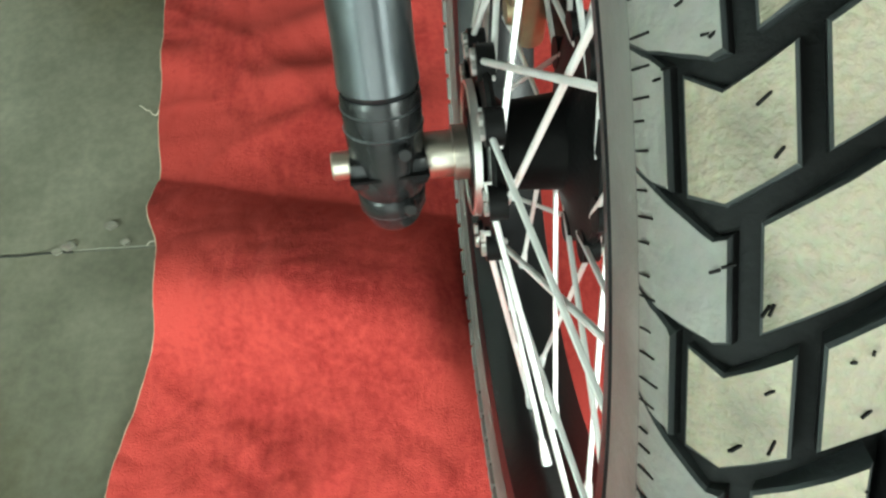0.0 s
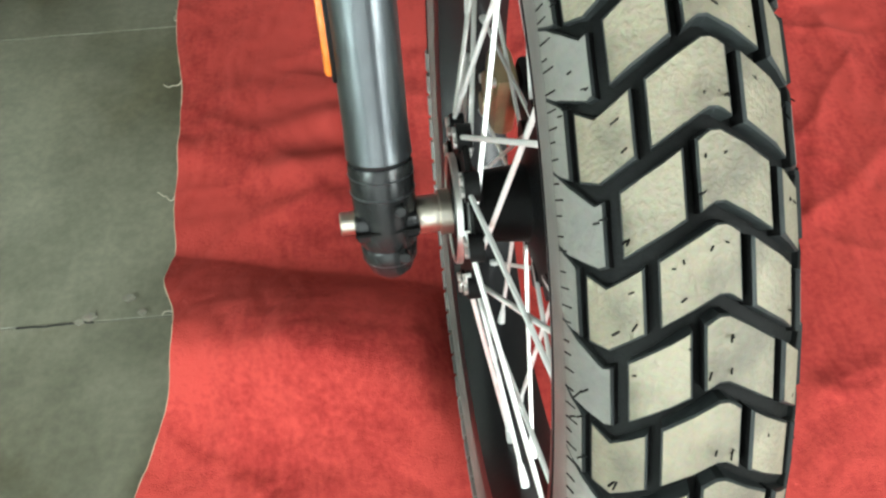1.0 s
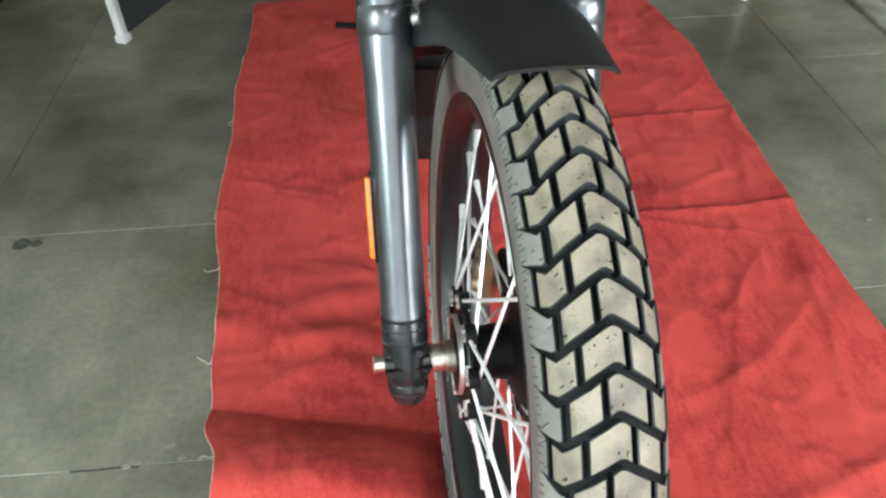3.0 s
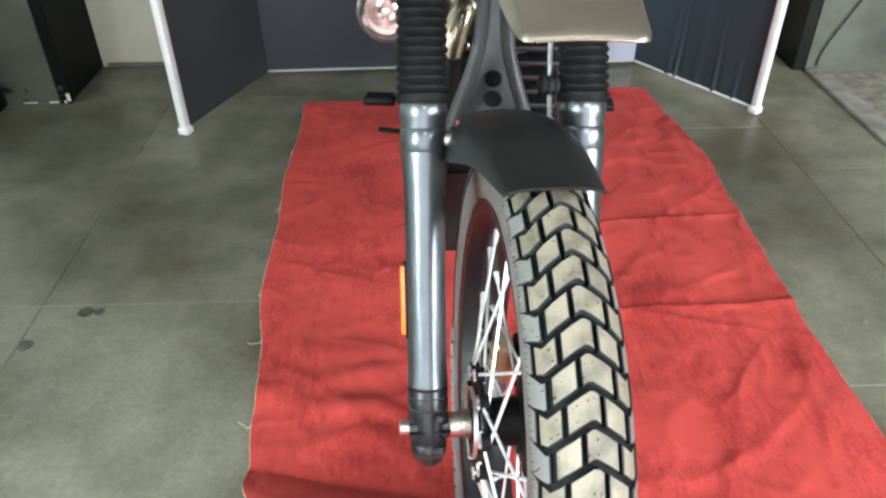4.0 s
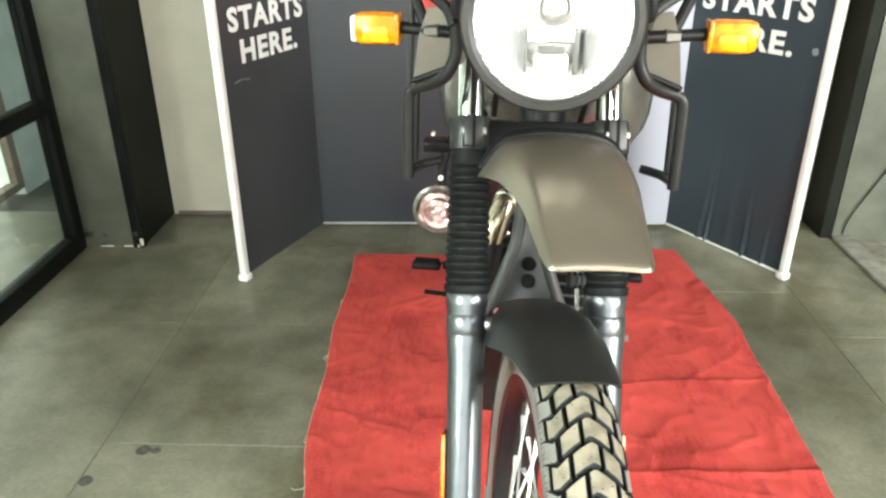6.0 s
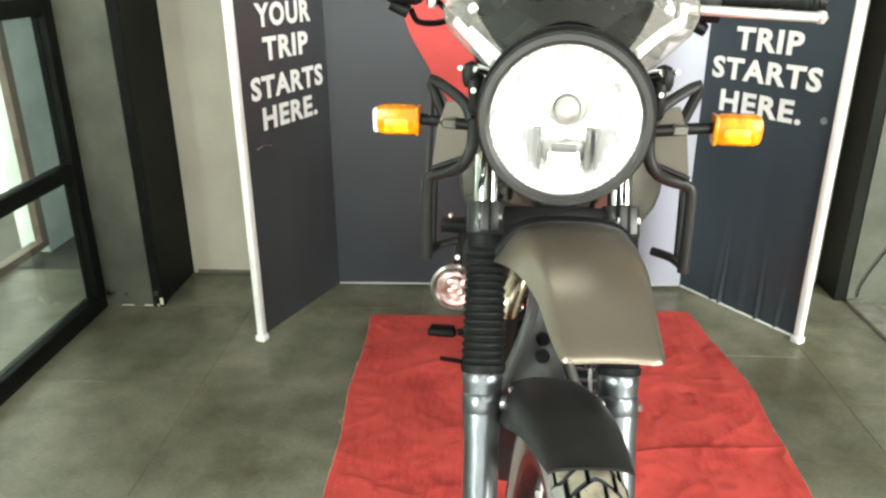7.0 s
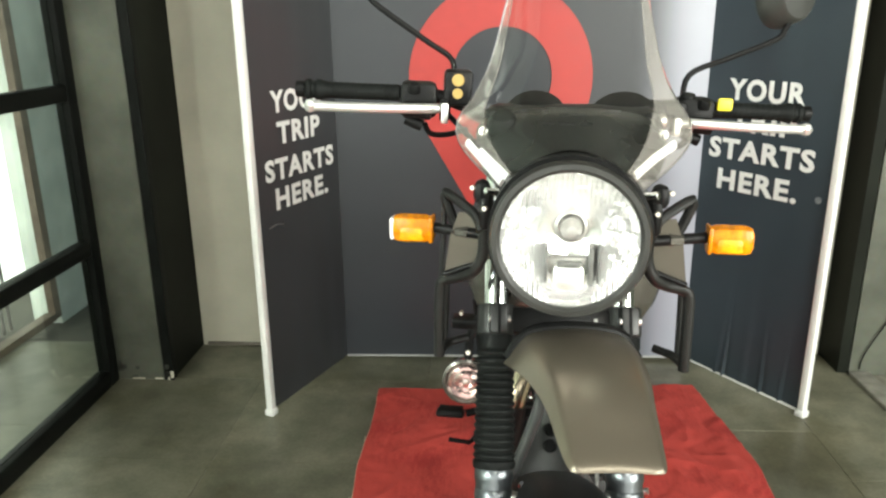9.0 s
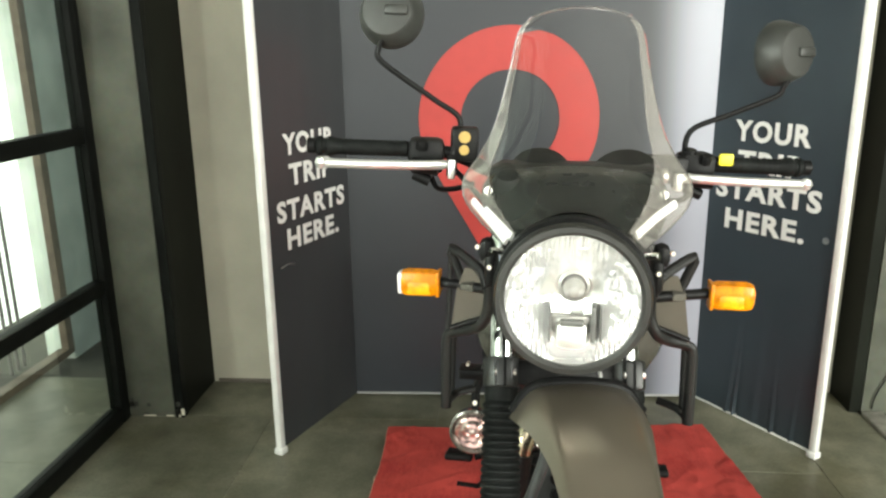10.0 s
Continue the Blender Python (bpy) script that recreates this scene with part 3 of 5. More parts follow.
def cloth_height(x, y):
    h = 0.0
    # the broad soft fold beside the wheel
    w = max(0, min(1, (0.12 - x) / 0.30))
    w *= 1 - 0.34 * max(0, min(1, (-0.20 - x) / 0.16))
    yc = 0.046 - 0.22 * (x + 0.28)
    q = (y - yc) / (0.090 if y < yc else 0.136)
    h += 0.088 * w * (math.exp(-2.2 * q * q) if y < yc else 1 - min(1, q) ** 1.5)
    # hollow and gathered ridges just past the fold
    for k, (y0, sl, am) in enumerate(((0.262, 0.10, 0.017), (0.335, -0.25, 0.021), (0.40, 0.22, 0.018), (0.475, -0.12, 0.013))):
        h += 0.72 * am * w * math.exp(-((y - y0 - sl * (x + 0.25) - 0.03 * noise.noise((x * 9, k, 3))) / 0.026) ** 2) * (0.55 + 0.9 * noise.noise((x * 8, k * 3.1, 0)))
    h += 0.8 * pleat_height(x, y)
    h += 0.008 * (noise.noise((x * 5 + 1, y * 4, 0)) + 0.15) + 0.0030 * noise.noise((x * 13 + y * 6, y * 9 - x * 3, 4)) + 0.0012 * noise.noise((x * 40, y * 34, 7))
    h += 0.0028 * max(0, 1 - 7 * abs(noise.noise((x * 3.1 - y * 2.2 + 5, y * 2.4 + x, 2)))) + 0.0018 * max(0, 1 - 6 * abs(noise.noise((x * 6 + y * 4, y * 7 - x * 5, 6))))
    # smaller crumples by the wheel
    near = math.exp(-((x + 0.22) / 0.25) ** 2 - ((y + 0.1) / 0.35) ** 2)
    h += 0.006 * near * abs(noise.noise((x * 20 + y * 8, y * 15, 9))) + 0.004 * near * abs(noise.noise((x * 44 - y * 12, y * 38, 5)))
    # fine random creasing all over
    h += 0.0027 * max(0, 1 - 5 * abs(noise.noise((x * 4.3 + y * 1.1, y * 3.1 - x * 2.6, 11)))) ** 1.5 + 0.0019 * max(0, 1 - 5 * abs(noise.noise((x * 11 - y * 3, y * 8 + x * 6, 13))))
    # flat under the wheels and the stand
    flat = max(math.exp(-((x - 0.03) / 0.07) ** 4), 0)
    h = h * (1 - 0.75 * flat)
    return 0.004 + max(-0.002, h)


def cloth_point(u, v):
    y = lerp(-1.15, lerp(1.634, 1.712, u), v)
    x = lerp(edge_left(y), edge_right(y), u)
    return Vector((x, y, cloth_height(x, y)))


runner = tagged(part("cloth_runner", sheet(cloth_point, 200, 800, 0.0022), M_CLOTH, angle=80), "creased red felt cloth spread on the stone floor", "cloth")
hem = bmesh.new()
for side in (0.0, 1.0):
    tube(hem, [cloth_point(side, k / 420) + Vector((0.0015 * noise.noise((k * 1.7, side, 5)), 0, 0.0005)) for k in range(421)], 0.0016, 5)
part("frayed_hem", hem, M_HEM, runner, "pale frayed thread hem")
random.seed(4)
for y in (0.235, 0.118, 0.30, 0.52, 0.66, 0.83, 1.02, 1.30, 0.0):
    x, z = edge_left(y), 0.010
    pts = [(x, y, z)]
    a = random.uniform(2.4, 3.6)
    for k in range(6):
        a += random.uniform(-0.9, 0.9)
        x, y = x + 0.0055 * math.cos(a), y + 0.0055 * math.sin(a)
        pts.append((x, y, 0.003 + 0.002 * random.random()))
    part("loose_thread", tubed(smooth_path(pts, 4), 0.0008, 5), M_THREAD, runner)
for x, y, s in ((0.825, 0.532, 0.006), (-0.470, 0.129, 0.009), (-0.482, 0.123, 0.006), (-0.405, 0.130, 0.006), (-0.425, 0.152, 0.008)):
    chip = [(s * (1 + 0.5 * noise.noise((k, s * 90, 1))) * math.cos(k * math.pi / 4), 0.55 * s * (1 + 0.6 * noise.noise((k, s * 70, 2))) * math.sin(k * math.pi / 4)) for k in range(8)]
    tagged(part("floor_chip", prism(chip, 0.0026, Matrix.Translation((x, y, 0.001))), M_ROUGH, smooth=False), "pale chip of stone at a broken tile joint", "debris")

crack_line = smooth_path([(-0.56, 0.1228, 0), (-0.53, 0.1222, 0), (-0.50, 0.1230, 0), (-0.48, 0.1238, 0), (-0.465, 0.1225, 0)], 8)
bm = tubed([Vector((p.x, p.y + 0.001 * noise.noise((p.x * 60, 1, 1)), 0.0002)) for p in crack_line], 0.0014, 5)
tagged(part("floor_crack", bm, M_CRACK), "dark broken tile joint in the stone floor", "crack")

# ---------------------------------------------------------------- banner stand
LA, LB = Vector((-0.787, 1.458, 0)), Vector((-0.612, 1.894, 0))
RA, RB = Vector((0.963, 1.517, 0)), Vector((0.680, 1.925, 0))


def word_mesh(text, w, h, depth, material):
    """Lettering of a given width and height, lower left at the origin, in local xy."""
    cu = bpy.data.curves.new("lettering", "FONT")
    cu.body, cu.extrude, cu.offset, cu.resolution_u = text, 0.01, 0.036, 3
    cu.space_character = 1.13
    ob = new("lettering", cu)
    bpy.context.view_layer.update()
    me = bpy.data.meshes.new_from_object(ob)
    bpy.data.objects.remove(ob)
    n = len(me.vertices)
    co = np.empty(n * 3)
    me.vertices.foreach_get("co", co)
    co = co.reshape(-1, 3)
    lo, hi = co.min(0), co.max(0)
    co = (co - lo) / (hi - lo) * np.array((w, h, depth))
    me.vertices.foreach_set("co", co.ravel())
    me.materials.clear()
    me.materials.append(material)
    return me


def panel_frame(a, b):
    """Frame with local x from a to b along the floor, y up, z towards the viewer's side."""
    x = (b - a).normalized()
    z = Vector((0, 0, 1))
    n = x.cross(z)
    return Matrix(((x.x, z.x, n.x, a.x), (x.y, z.y, n.y, a.y), (x.z, z.z, n.z, 0), (0, 0, 0, 1)))


def banner(a, b, material, label, sag, strip=None, creases=(), foot=0.012):
    m = panel_frame(a, b)
    L = (b - a).length
    ob = thing("banner_panel", m, label, "banner", "panels of the backdrop stand")

    def f(u, v):
        z = 0.0030 * noise.noise((u * 5 + sag, v * 1.5, sag)) * (1 - 0.3 * v)
        for at, wide, deep, high, lean in creases:
            d = (u - at - lean * v) / wide
            z += deep * math.exp(-v / high) * (math.exp(-d * d) - 0.7 * math.exp(-(d - 1.6) ** 2))
        return Vector((lerp(-0.002, L + 0.002, u), lerp(foot + 0.004, 2.0, v), z))
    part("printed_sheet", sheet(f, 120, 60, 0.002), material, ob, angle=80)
    if strip:
        part("bottom_strip", boxed(0.003, L - 0.003, foot, foot + 0.008, -0.006, 0.003, bevel=0.002), strip, ob, "pale bottom strip")
    return ob, m, L


def lettering(ob, m, lines, cx, cap, k):
    for text, top, w in lines:
        part("lettering", word_mesh(text, w * k, cap, 0.0012, M_PRINT), M_PRINT, ob, "white lettering", at=m @ Matrix.Translation((cx - w * k / 2, top - cap, 0.0055)), smooth=False)


M_STRIP = mat("grey_plastic_strip", (0.36, 0.36, 0.35), 0.45, 0, 0.1, 20, 90, 0.02)
left_panel, ml, ll = banner(LA, LB, M_PANEL, "dark slate banner panel with white slogan beside a white pole", 1.0)
lettering(left_panel, ml, (("YOUR", 1.054, 0.282), ("TRIP", 0.956, 0.234), ("STARTS", 0.844, 0.380), ("HERE.", 0.749, 0.292)), 0.248, 0.070, 1.0)
back_panel, mb, _ = banner(LB, RB, M_PANEL_FADE, "slate centre banner with red location pin and painted-in pale lavender edge", 0.6, M_STRIP)
SPOT = (0.452, 0.720)
right_panel, mr, lr = banner(RB, RA, M_PANEL_BLUE, "blue-slate banner panel with white slogan and creased foot", 2.0, M_WHITE,
                             ((0.365, 0.011, 0.0085, 0.055, 0.10), (0.30, 0.022, 0.003, 0.10, 0.3), (0.67, 0.014, 0.0055, 0.05, -0.06), (0.52, 0.03, 0.002, 0.12, 0.1), (0.82, 0.014, 0.0045, 0.04, 0.15)))
lettering(right_panel, mr, (("YOUR", 1.066, 0.278), ("TRIP", 0.966, 0.238), ("STARTS", 0.869, 0.392), ("HERE.", 0.764, 0.300)), 0.230, 0.071, 1.0)
for ob, m, L, x in ((left_panel, ml, ll, 0.0), (right_panel, mr, lr, lr)):
    part("pole", boxed(x - 0.0125, x + 0.0125, 0.006, 2.01, -0.012, 0.012, bevel=0.005), M_WHITE, ob, "white upright pole")
    part("foot", boxed(x - 0.017, x + 0.017, 0.001, 0.024, -0.017, 0.017, bevel=0.005), M_WHITE, ob, "white pole foot")
part("rail_hook", tubed(smooth_path([(0.060, 0.630, 0.006), (0.090, 0.637, 0.010), (0.125, 0.630, 0.008)]), 0.0025, 6), M_STEEL, left_panel)

part("pale_spot", lathed([(0, 0.0), (0.008, 0.0), (0.0105, -0.0006), (0.011, -0.0012)], 18), mat("pale_print_spot", (0.22, 0.24, 0.25), 0.6, 0, 0.4, 120), right_panel, "pale round spot on the vinyl", at=mr @ Matrix.Translation((SPOT[0], SPOT[1], 0.006)))

# location pin: round head with a round hole, drawn down to a point
cx, cz, R1, R2 = 0.5825, 1.064, 0.317, 0.170
tip = 0.43
beta = math.acos(R1 / (cz - tip))
outline, hole = [], []
NP = 96
for k in range(NP):
    a = -math.pi / 2 + 2 * math.pi * (k / NP)
    off = abs((a + math.pi / 2 + math.pi) % (2 * math.pi) - math.pi)
    r = R1 if off >= beta else R1 / math.cos(beta - off)
    outline.append((cx + r * math.cos(a), cz + r * math.sin(a)))
    hole.append((cx + R2 * math.cos(a), cz + R2 * math.sin(a)))
part("pin_print", prism(outline, 0.0012, I4, hole), M_PIN, back_panel, "coral red location pin shape", at=mb @ Matrix.Translation((0, 0, 0.0050)), smooth=False)

# ---------------------------------------------------------------- motorcycle
FW = Matrix.Translation((0.0285, 0.0063, 0.338)) @ Euler((0, 0, radians(2.7))).to_matrix().to_4x4() @ Euler((0, radians(3.0), 0)).to_matrix().to_4x4()
GF = FW @ Matrix.Translation((-0.0135, 0.04, 0)) @ pose(0, 0, 0, 0, 0, 2.5) @ Matrix.Translation((0, -0.04, 0))
BF = Matrix.Translation((0.0285, 0.0063, 0)) @ pose(0, 0, 0, 0, 0, -5.5) @ pose(0, 0, 0, 0, 0.3, 0) @ Matrix.Translation((-0.031, 0, 0))
RAKE = radians(25.5)
SR, CR = math.sin(RAKE), math.cos(RAKE)
AXLE = axis((0, 0, 0), (1, 0, 0))

bike = thing("motorcycle", BF, "olive-grey motorcycle with clear windscreen standing on red cloth", "motorcycle")


def fk(x, s, o=0.0):
    """A point on the fork: across, up along the leg, behind it."""
    return Vector((x, s * SR + o * CR, s * CR - o * SR))


def legframe(x, s=0.0, o=0.0):
    return axis(fk(x, s, o), (0, SR, CR))


# ---- front tyre
def crown(x):
    q = math.asin(max(-1, min(1, x / 0.0432)))
    return 0.2935 + 0.047 * math.cos(q), q


carcass = [(0.258, -0.033), (0.266, -0.0365), (0.280, -0.0388), (0.296, -0.0395), (0.310, -0.0380), (0.321, -0.0320), (0.3285, -0.0220), (0.3325, -0.0100), (0.3334, 0.0)]
carcass = carcass + [(r, -x) for r, x in carcass[-2::-1]]
tyre = part("front_tyre", lathed(carcass, 152, AXLE), M_TYRE, bike, "black tubed tyre with pale dusty chevron tread blocks", at=FW, angle=60)
side = bmesh.new()
for sgn in (-1, 1):
    lathe(side, [(r, sgn * x) for r, x in ((0.262, 0.0350), (0.268, 0.0374), (0.272, 0.0380), (0.275, 0.0389), (0.284, 0.0400), (0.296, 0.0405), (0.302, 0.0402))], 152, AXLE)
part("sidewall", side, M_SIDE, tyre, "dusty grey sidewall", at=FW, angle=60)

ROWS = 76
PITCH = 2 * math.pi / ROWS
PHASE = PITCH * 0.167
GROOVE, SLOT, DROP = 0.205, 0.0018, 0.95


def block_mesh(x0, x1, edge0, edge1):
    """One tread block between two chevron grooves."""
    bm = bmesh.new()
    thin = 0.0007
    x0, x1 = x0 + (0 if edge0 else thin if abs(x0) > 0.036 else SLOT), x1 - (0 if edge1 else thin if abs(x1) > 0.036 else SLOT)
    xs = [lerp(x0, x1, k / 3) for k in range(4)]
    if x0 < -0.004 and x1 > 0.004:
        xs = sorted([x0, x0 * 0.5, -0.0015, 0.0015, x1 * 0.5, x1])
    for edge, sgn in ((edge0, -1), (edge1, 1)):
        if edge:
            xs = sorted(x for x in xs + [sgn * 0.0335, sgn * 0.0375, sgn * 0.0390, sgn * 0.0402] if x0 <= x <= x1)
    rings = []
    for x in xs:
        r, q = crown(x)
        k = abs(q) / radians(62)
        d = DROP * (min(k, 0.80) - 0.9 * max(0, k - 0.80)) * PITCH
        groove = GROOVE * table([(0.0, 1.0), (0.0335, 1.0), (0.0375, 0.50), (0.0390, 0.32), (0.0402, 0.03), (0.05, 0.03)], abs(x))[0]
        lo, hi = -d + groove * PITCH / 2, PITCH - d - groove * PITCH / 2
        nx, nr = math.sin(q), math.cos(q)
        col = []
        for depth, inset in ((-0.008, -0.0006), (-0.0008, 0.0), (0.0, 0.0008)):
            for a in (lo + inset / 0.34, hi - inset / 0.34):
                xx = x
                if inset > 0:
                    xx += inset * (1 if x == xs[0] else -1 if x == xs[-1] else 0)
                rr = r + depth * nr
                col.append(bm.verts.new((xx + depth * nx, -rr * math.cos(a), rr * math.sin(a))))
        rings.append(col)
    for a, b in zip(rings, rings[1:]):
        for i, j in ((0, 2), (2, 4), (4, 5), (5, 3), (3, 1)):
            bm.faces.new((a[i], a[j], b[j], b[i])).material_index = 0 if i == 4 else 1
    for c in (rings[0], rings[-1]):
        # Slot ends in near-black rubber, their depth shade put into the colour.
        bm.faces.new((c[0], c[2], c[3], c[1])).material_index = 2
        bm.faces.new((c[2], c[4], c[5], c[3])).material_index = 1
    return bm


cuts_a = (-0.0422, -0.0375, -0.0205, 0.0080, 0.0294, 0.0422)
cuts_b = tuple(-c for c in cuts_a[::-1])
row_kinds = []
for cuts in (cuts_a, cuts_b):
    row_kinds.append([(lambda c=cuts, i=i: block_mesh(c[i], c[i + 1], i == 0, i == len(c) - 2)) for i in range(len(cuts) - 1)])
shared = [[to_mesh("tread_block", make(), M_SHOULDER if i in (0, len(kind) - 1) else M_TREAD, True, 25) for i, make in enumerate(kind)] for kind in row_kinds]
for me in shared[0] + shared[1]:
    me.materials.append(M_GROOVE)
    me.materials.append(M_RUBBER)
rest_v, rest_f = [], []
for k in range(ROWS):
    turn = Matrix.Rotation(-(PHASE + k * PITCH), 4, "X")
    ang = math.degrees(PHASE + k * PITCH)
    for me in shared[k % 2]:
        if ang < 205 or ang > 283:
            part("tread_block", me, me.materials[0], tyre, at=FW @ turn)
        else:
            base = len(rest_v)
            rest_v += [tuple(turn @ v.co) for v in me.vertices]
            rest_f += [tuple(base + i for i in p.vertices) for p in me.polygons]
me = bpy.data.meshes.new("rear_tread")
me.from_pydata(rest_v, [], rest_f)
me.materials.append(M_TREAD)
tagged(part("tread_rest", me, M_TREAD, tyre, at=FW), kind="stuff")

# low lugs on the worn-in lower shoulders, one to a tread row
lugs = bmesh.new()
for sgn in (-1, 1):
    for k in range(ROWS):
        a0 = PHASE + (k + 0.10) * PITCH
        if not 200 < math.degrees(a0) < 305:
            continue
        corners = []
        for a in (a0, a0 + 0.80 * PITCH):
            for r, x in ((0.2990, 0.0400), (0.3000, 0.0432), (0.3085, 0.0437), (0.3150, 0.0405)):
                corners.append(lugs.verts.new((sgn * x, -r * math.cos(a), r * math.sin(a))))
        p, q = corners[:4], corners[4:]
        for i in range(4):
            lugs.faces.new((p[i], p[(i + 1) % 4], q[(i + 1) % 4], q[i]))
        lugs.faces.new(p[::-1])
        lugs.faces.new(q)
tagged(part("shoulder_lug_rest", lugs, M_SHOULDER, tyre, "scalloped row of shoulder lugs", at=FW, smooth=False), kind="stuff")

random.seed(11)
hairs = bmesh.new()
for k in range(520):
    x = random.choice((-0.038, -0.031, -0.026, -0.012, -0.003, 0.004, 0.016, 0.028, 0.037)) + random.uniform(-0.002, 0.002)
    a = random.randrange(0, 40) * PITCH + random.choice((0.3, 0.68)) * PITCH + PHASE - DROP * abs(math.asin(x / 0.0432)) / radians(62) * PITCH
    r, q = crown(x)
    n0 = Vector((math.sin(q), -math.cos(q) * math.cos(a), math.cos(q) * math.sin(a)))
    p0 = Vector((x, -r * math.cos(a), r * math.sin(a)))
    tip_at = p0 + n0 * random.uniform(0.0003, 0.0016) + Vector((random.uniform(-0.0022, -0.0004), random.uniform(-0.002, 0.002), random.uniform(-0.002, 0.001)))
    tube(hairs, [p0 - n0 * 0.0005, tip_at], 0.00034, 4)
for k in range(190):
    a = (k + random.uniform(-0.2, 0.2)) * PITCH / 4.2
    ends = []
    for x in (-0.0418, -0.0418 + random.uniform(0.0008, 0.0022)):
        r, q = crown(x)
        ends.append(Vector((x, -(r + 0.0001) * math.cos(a), (r + 0.0001) * math.sin(a))))
    tube(hairs, ends, 0.0003, 4)
tagged(part("moulding_hairs", hairs, M_RUBBER, tyre, "tiny rubber moulding hairs", at=FW), kind="stuff")

# ---- rim, spokes, hub
rim_profile = [(0.263, -0.037), (0.248, -0.034), (0.239, -0.022), (0.2345, -0.008), (0.2345, 0.008), (0.239, 0.022), (0.248, 0.034), (0.263, 0.037), (0.263, 0.031), (0.247, 0.021), (0.241, 0.0), (0.247, -0.021), (0.263, -0.031)]
rim = part("front_rim", lathed(rim_profile, 120, AXLE, closed=True), M_RIM, bike, "black spoked wheel rim", at=FW)
FLANGE = {-1: -0.042, 1: 0.017}
hub_profile = [(0.010, -0.052), (0.024, -0.052), (0.026, -0.0475), (0.036, -0.0465), (0.038, -0.0445), (0.060, -0.0445), (0.0625, -0.042), (0.060, -0.0395), (0.036, -0.038), (0.027, -0.030), (0.028, -0.018), (0.030, 0.004), (0.040, 0.010), (0.064, 0.0135), (0.0675, 0.017), (0.064, 0.0205), (0.048, 0.024), (0.044, 0.050), (0.010, 0.052)]
hub = part("front_hub", lathed(hub_profile, 54, AXLE), M_BLACK, bike, "black wheel hub with spoke flanges", at=FW)
for sgn in (-1, 1):
    for k in range(9):
        a = radians(40 * k + 23 + (0 if sgn < 0 else 10) + 10)
        fr = 0.0605 if sgn < 0 else 0.0655
        c = Vector((FLANGE[sgn], fr * math.cos(a), fr * math.sin(a)))
        part("flange_boss", tubed([c - Vector((0.0052, 0, 0)), c + Vector((0.0052, 0, 0))], 0.0105, 20), M_BLACK, hub, at=FW)
        part("spoke_head", rodded(c - Vector((sgn * -0.005, 0.004, 0)), c - Vector((sgn * -0.0078, 0.004, 0)), 0.0040, 8), M_STEEL, hub, at=FW)
        part("spoke_head", rodded(c + Vector((sgn * 0.005, 0.004, 0.002)), c + Vector((sgn * 0.0078, 0.004, 0.002)), 0.0040, 8), M_STEEL, hub, at=FW)
rotor = []
for k in range(72):
    a = 2 * math.pi * k / 72
    rotor.append((0.146 * math.cos(a), 0.146 * math.sin(a)))
inner = [((0.106 + 0.005 * math.cos(9 * 2 * math.pi * k / 72)) * math.cos(2 * math.pi * k / 72), (0.106 + 0.005 * math.cos(9 * 2 * math.pi * k / 72)) * math.sin(2 * math.pi * k / 72)) for k in range(72)]
disc = part("brake_disc", prism(rotor, 0.005, AXLE @ Matrix.Translation((0, 0, 0.058)), inner), mat("dark_brake_disc", (0.10, 0.10, 0.10), 0.4, 0.8), bike, "dark brake disc", at=FW)
for k in range(6):
    a = k * math.pi / 3
    part("disc_arm", tubed([(0.056, 0.055 * math.cos(a), 0.055 * math.sin(a)), (0.0595, 0.112 * math.cos(a + 0.3), 0.112 * math.sin(a + 0.3))], 0.007, 8), M_BLACK, disc, at=FW)
spoke_meshes = {}
for sgn in (-1, 1):
    for d in (-1, 1):
        xo = FLANGE[sgn] + sgn * (0.0055 if d > 0 else -0.0035)
        ah, ar = 0.0, d * radians(58)
        p0 = Vector((xo, 0.0575 * math.cos(ah), 0.0575 * math.sin(ah)))
        p1 = Vector((sgn * 0.007, 0.2365 * math.cos(ar), 0.2365 * math.sin(ar)))
        dirn = (p1 - p0).normalized()
        bm = bmesh.new()
        tube(bm, [p0 - Vector((sgn * 0.006 * (1 if d > 0 else -1), 0, 0)), p0, p0 + dirn * 0.006, p1 - dirn * 0.014], 0.0019, 8)
        nip = bmesh.new()
        tube(nip, [p1 - dirn * 0.020, p1 - dirn * 0.008, p1 + dirn * 0.002], 0.0034, 8, radii=[0.0026, 0.0036, 0.0042])
        spoke_meshes[sgn, d] = (to_mesh("spoke", bm, M_SPOKE), to_mesh("nipple", nip, M_SPOKE))
for sgn in (-1, 1):
    for d in (-1, 1):
        for k in range(9):
            a = radians(40 * k + (0 if d > 0 else 20) + (0 if sgn < 0 else 10) + 23)
            turn = FW @ Matrix.Rotation(a, 4, "X")
            part("spoke", spoke_meshes[sgn, d][0], M_STEEL, rim, at=turn)
            part("nipple", spoke_meshes[sgn, d][1], M_STEEL, rim, at=turn)
part("valve", tubed([(0.0, -0.2355 * math.cos(2.2), 0.2355 * math.sin(2.2)), (0.0, -0.20 * math.cos(2.2), 0.20 * math.sin(2.2))], 0.004, 8), M_STEEL, rim, at=FW)

# ---- axle and fork
axle = part("front_axle", rodded((-0.123, 0, 0), (0.118, 0, 0), 0.0088, 20), M_AXLE, bike, "bare turned steel axle end", at=GF)
spacer = lathed([(0.010, -0.0665), (0.0132, -0.0665), (0.0142, -0.065), (0.0142, -0.050), (0.0170, -0.0495), (0.0170, -0.041), (0.010, -0.041)], 36, AXLE)
part("axle_spacer", spacer, M_AXLE, bike, "dull steel axle spacer", at=GF)
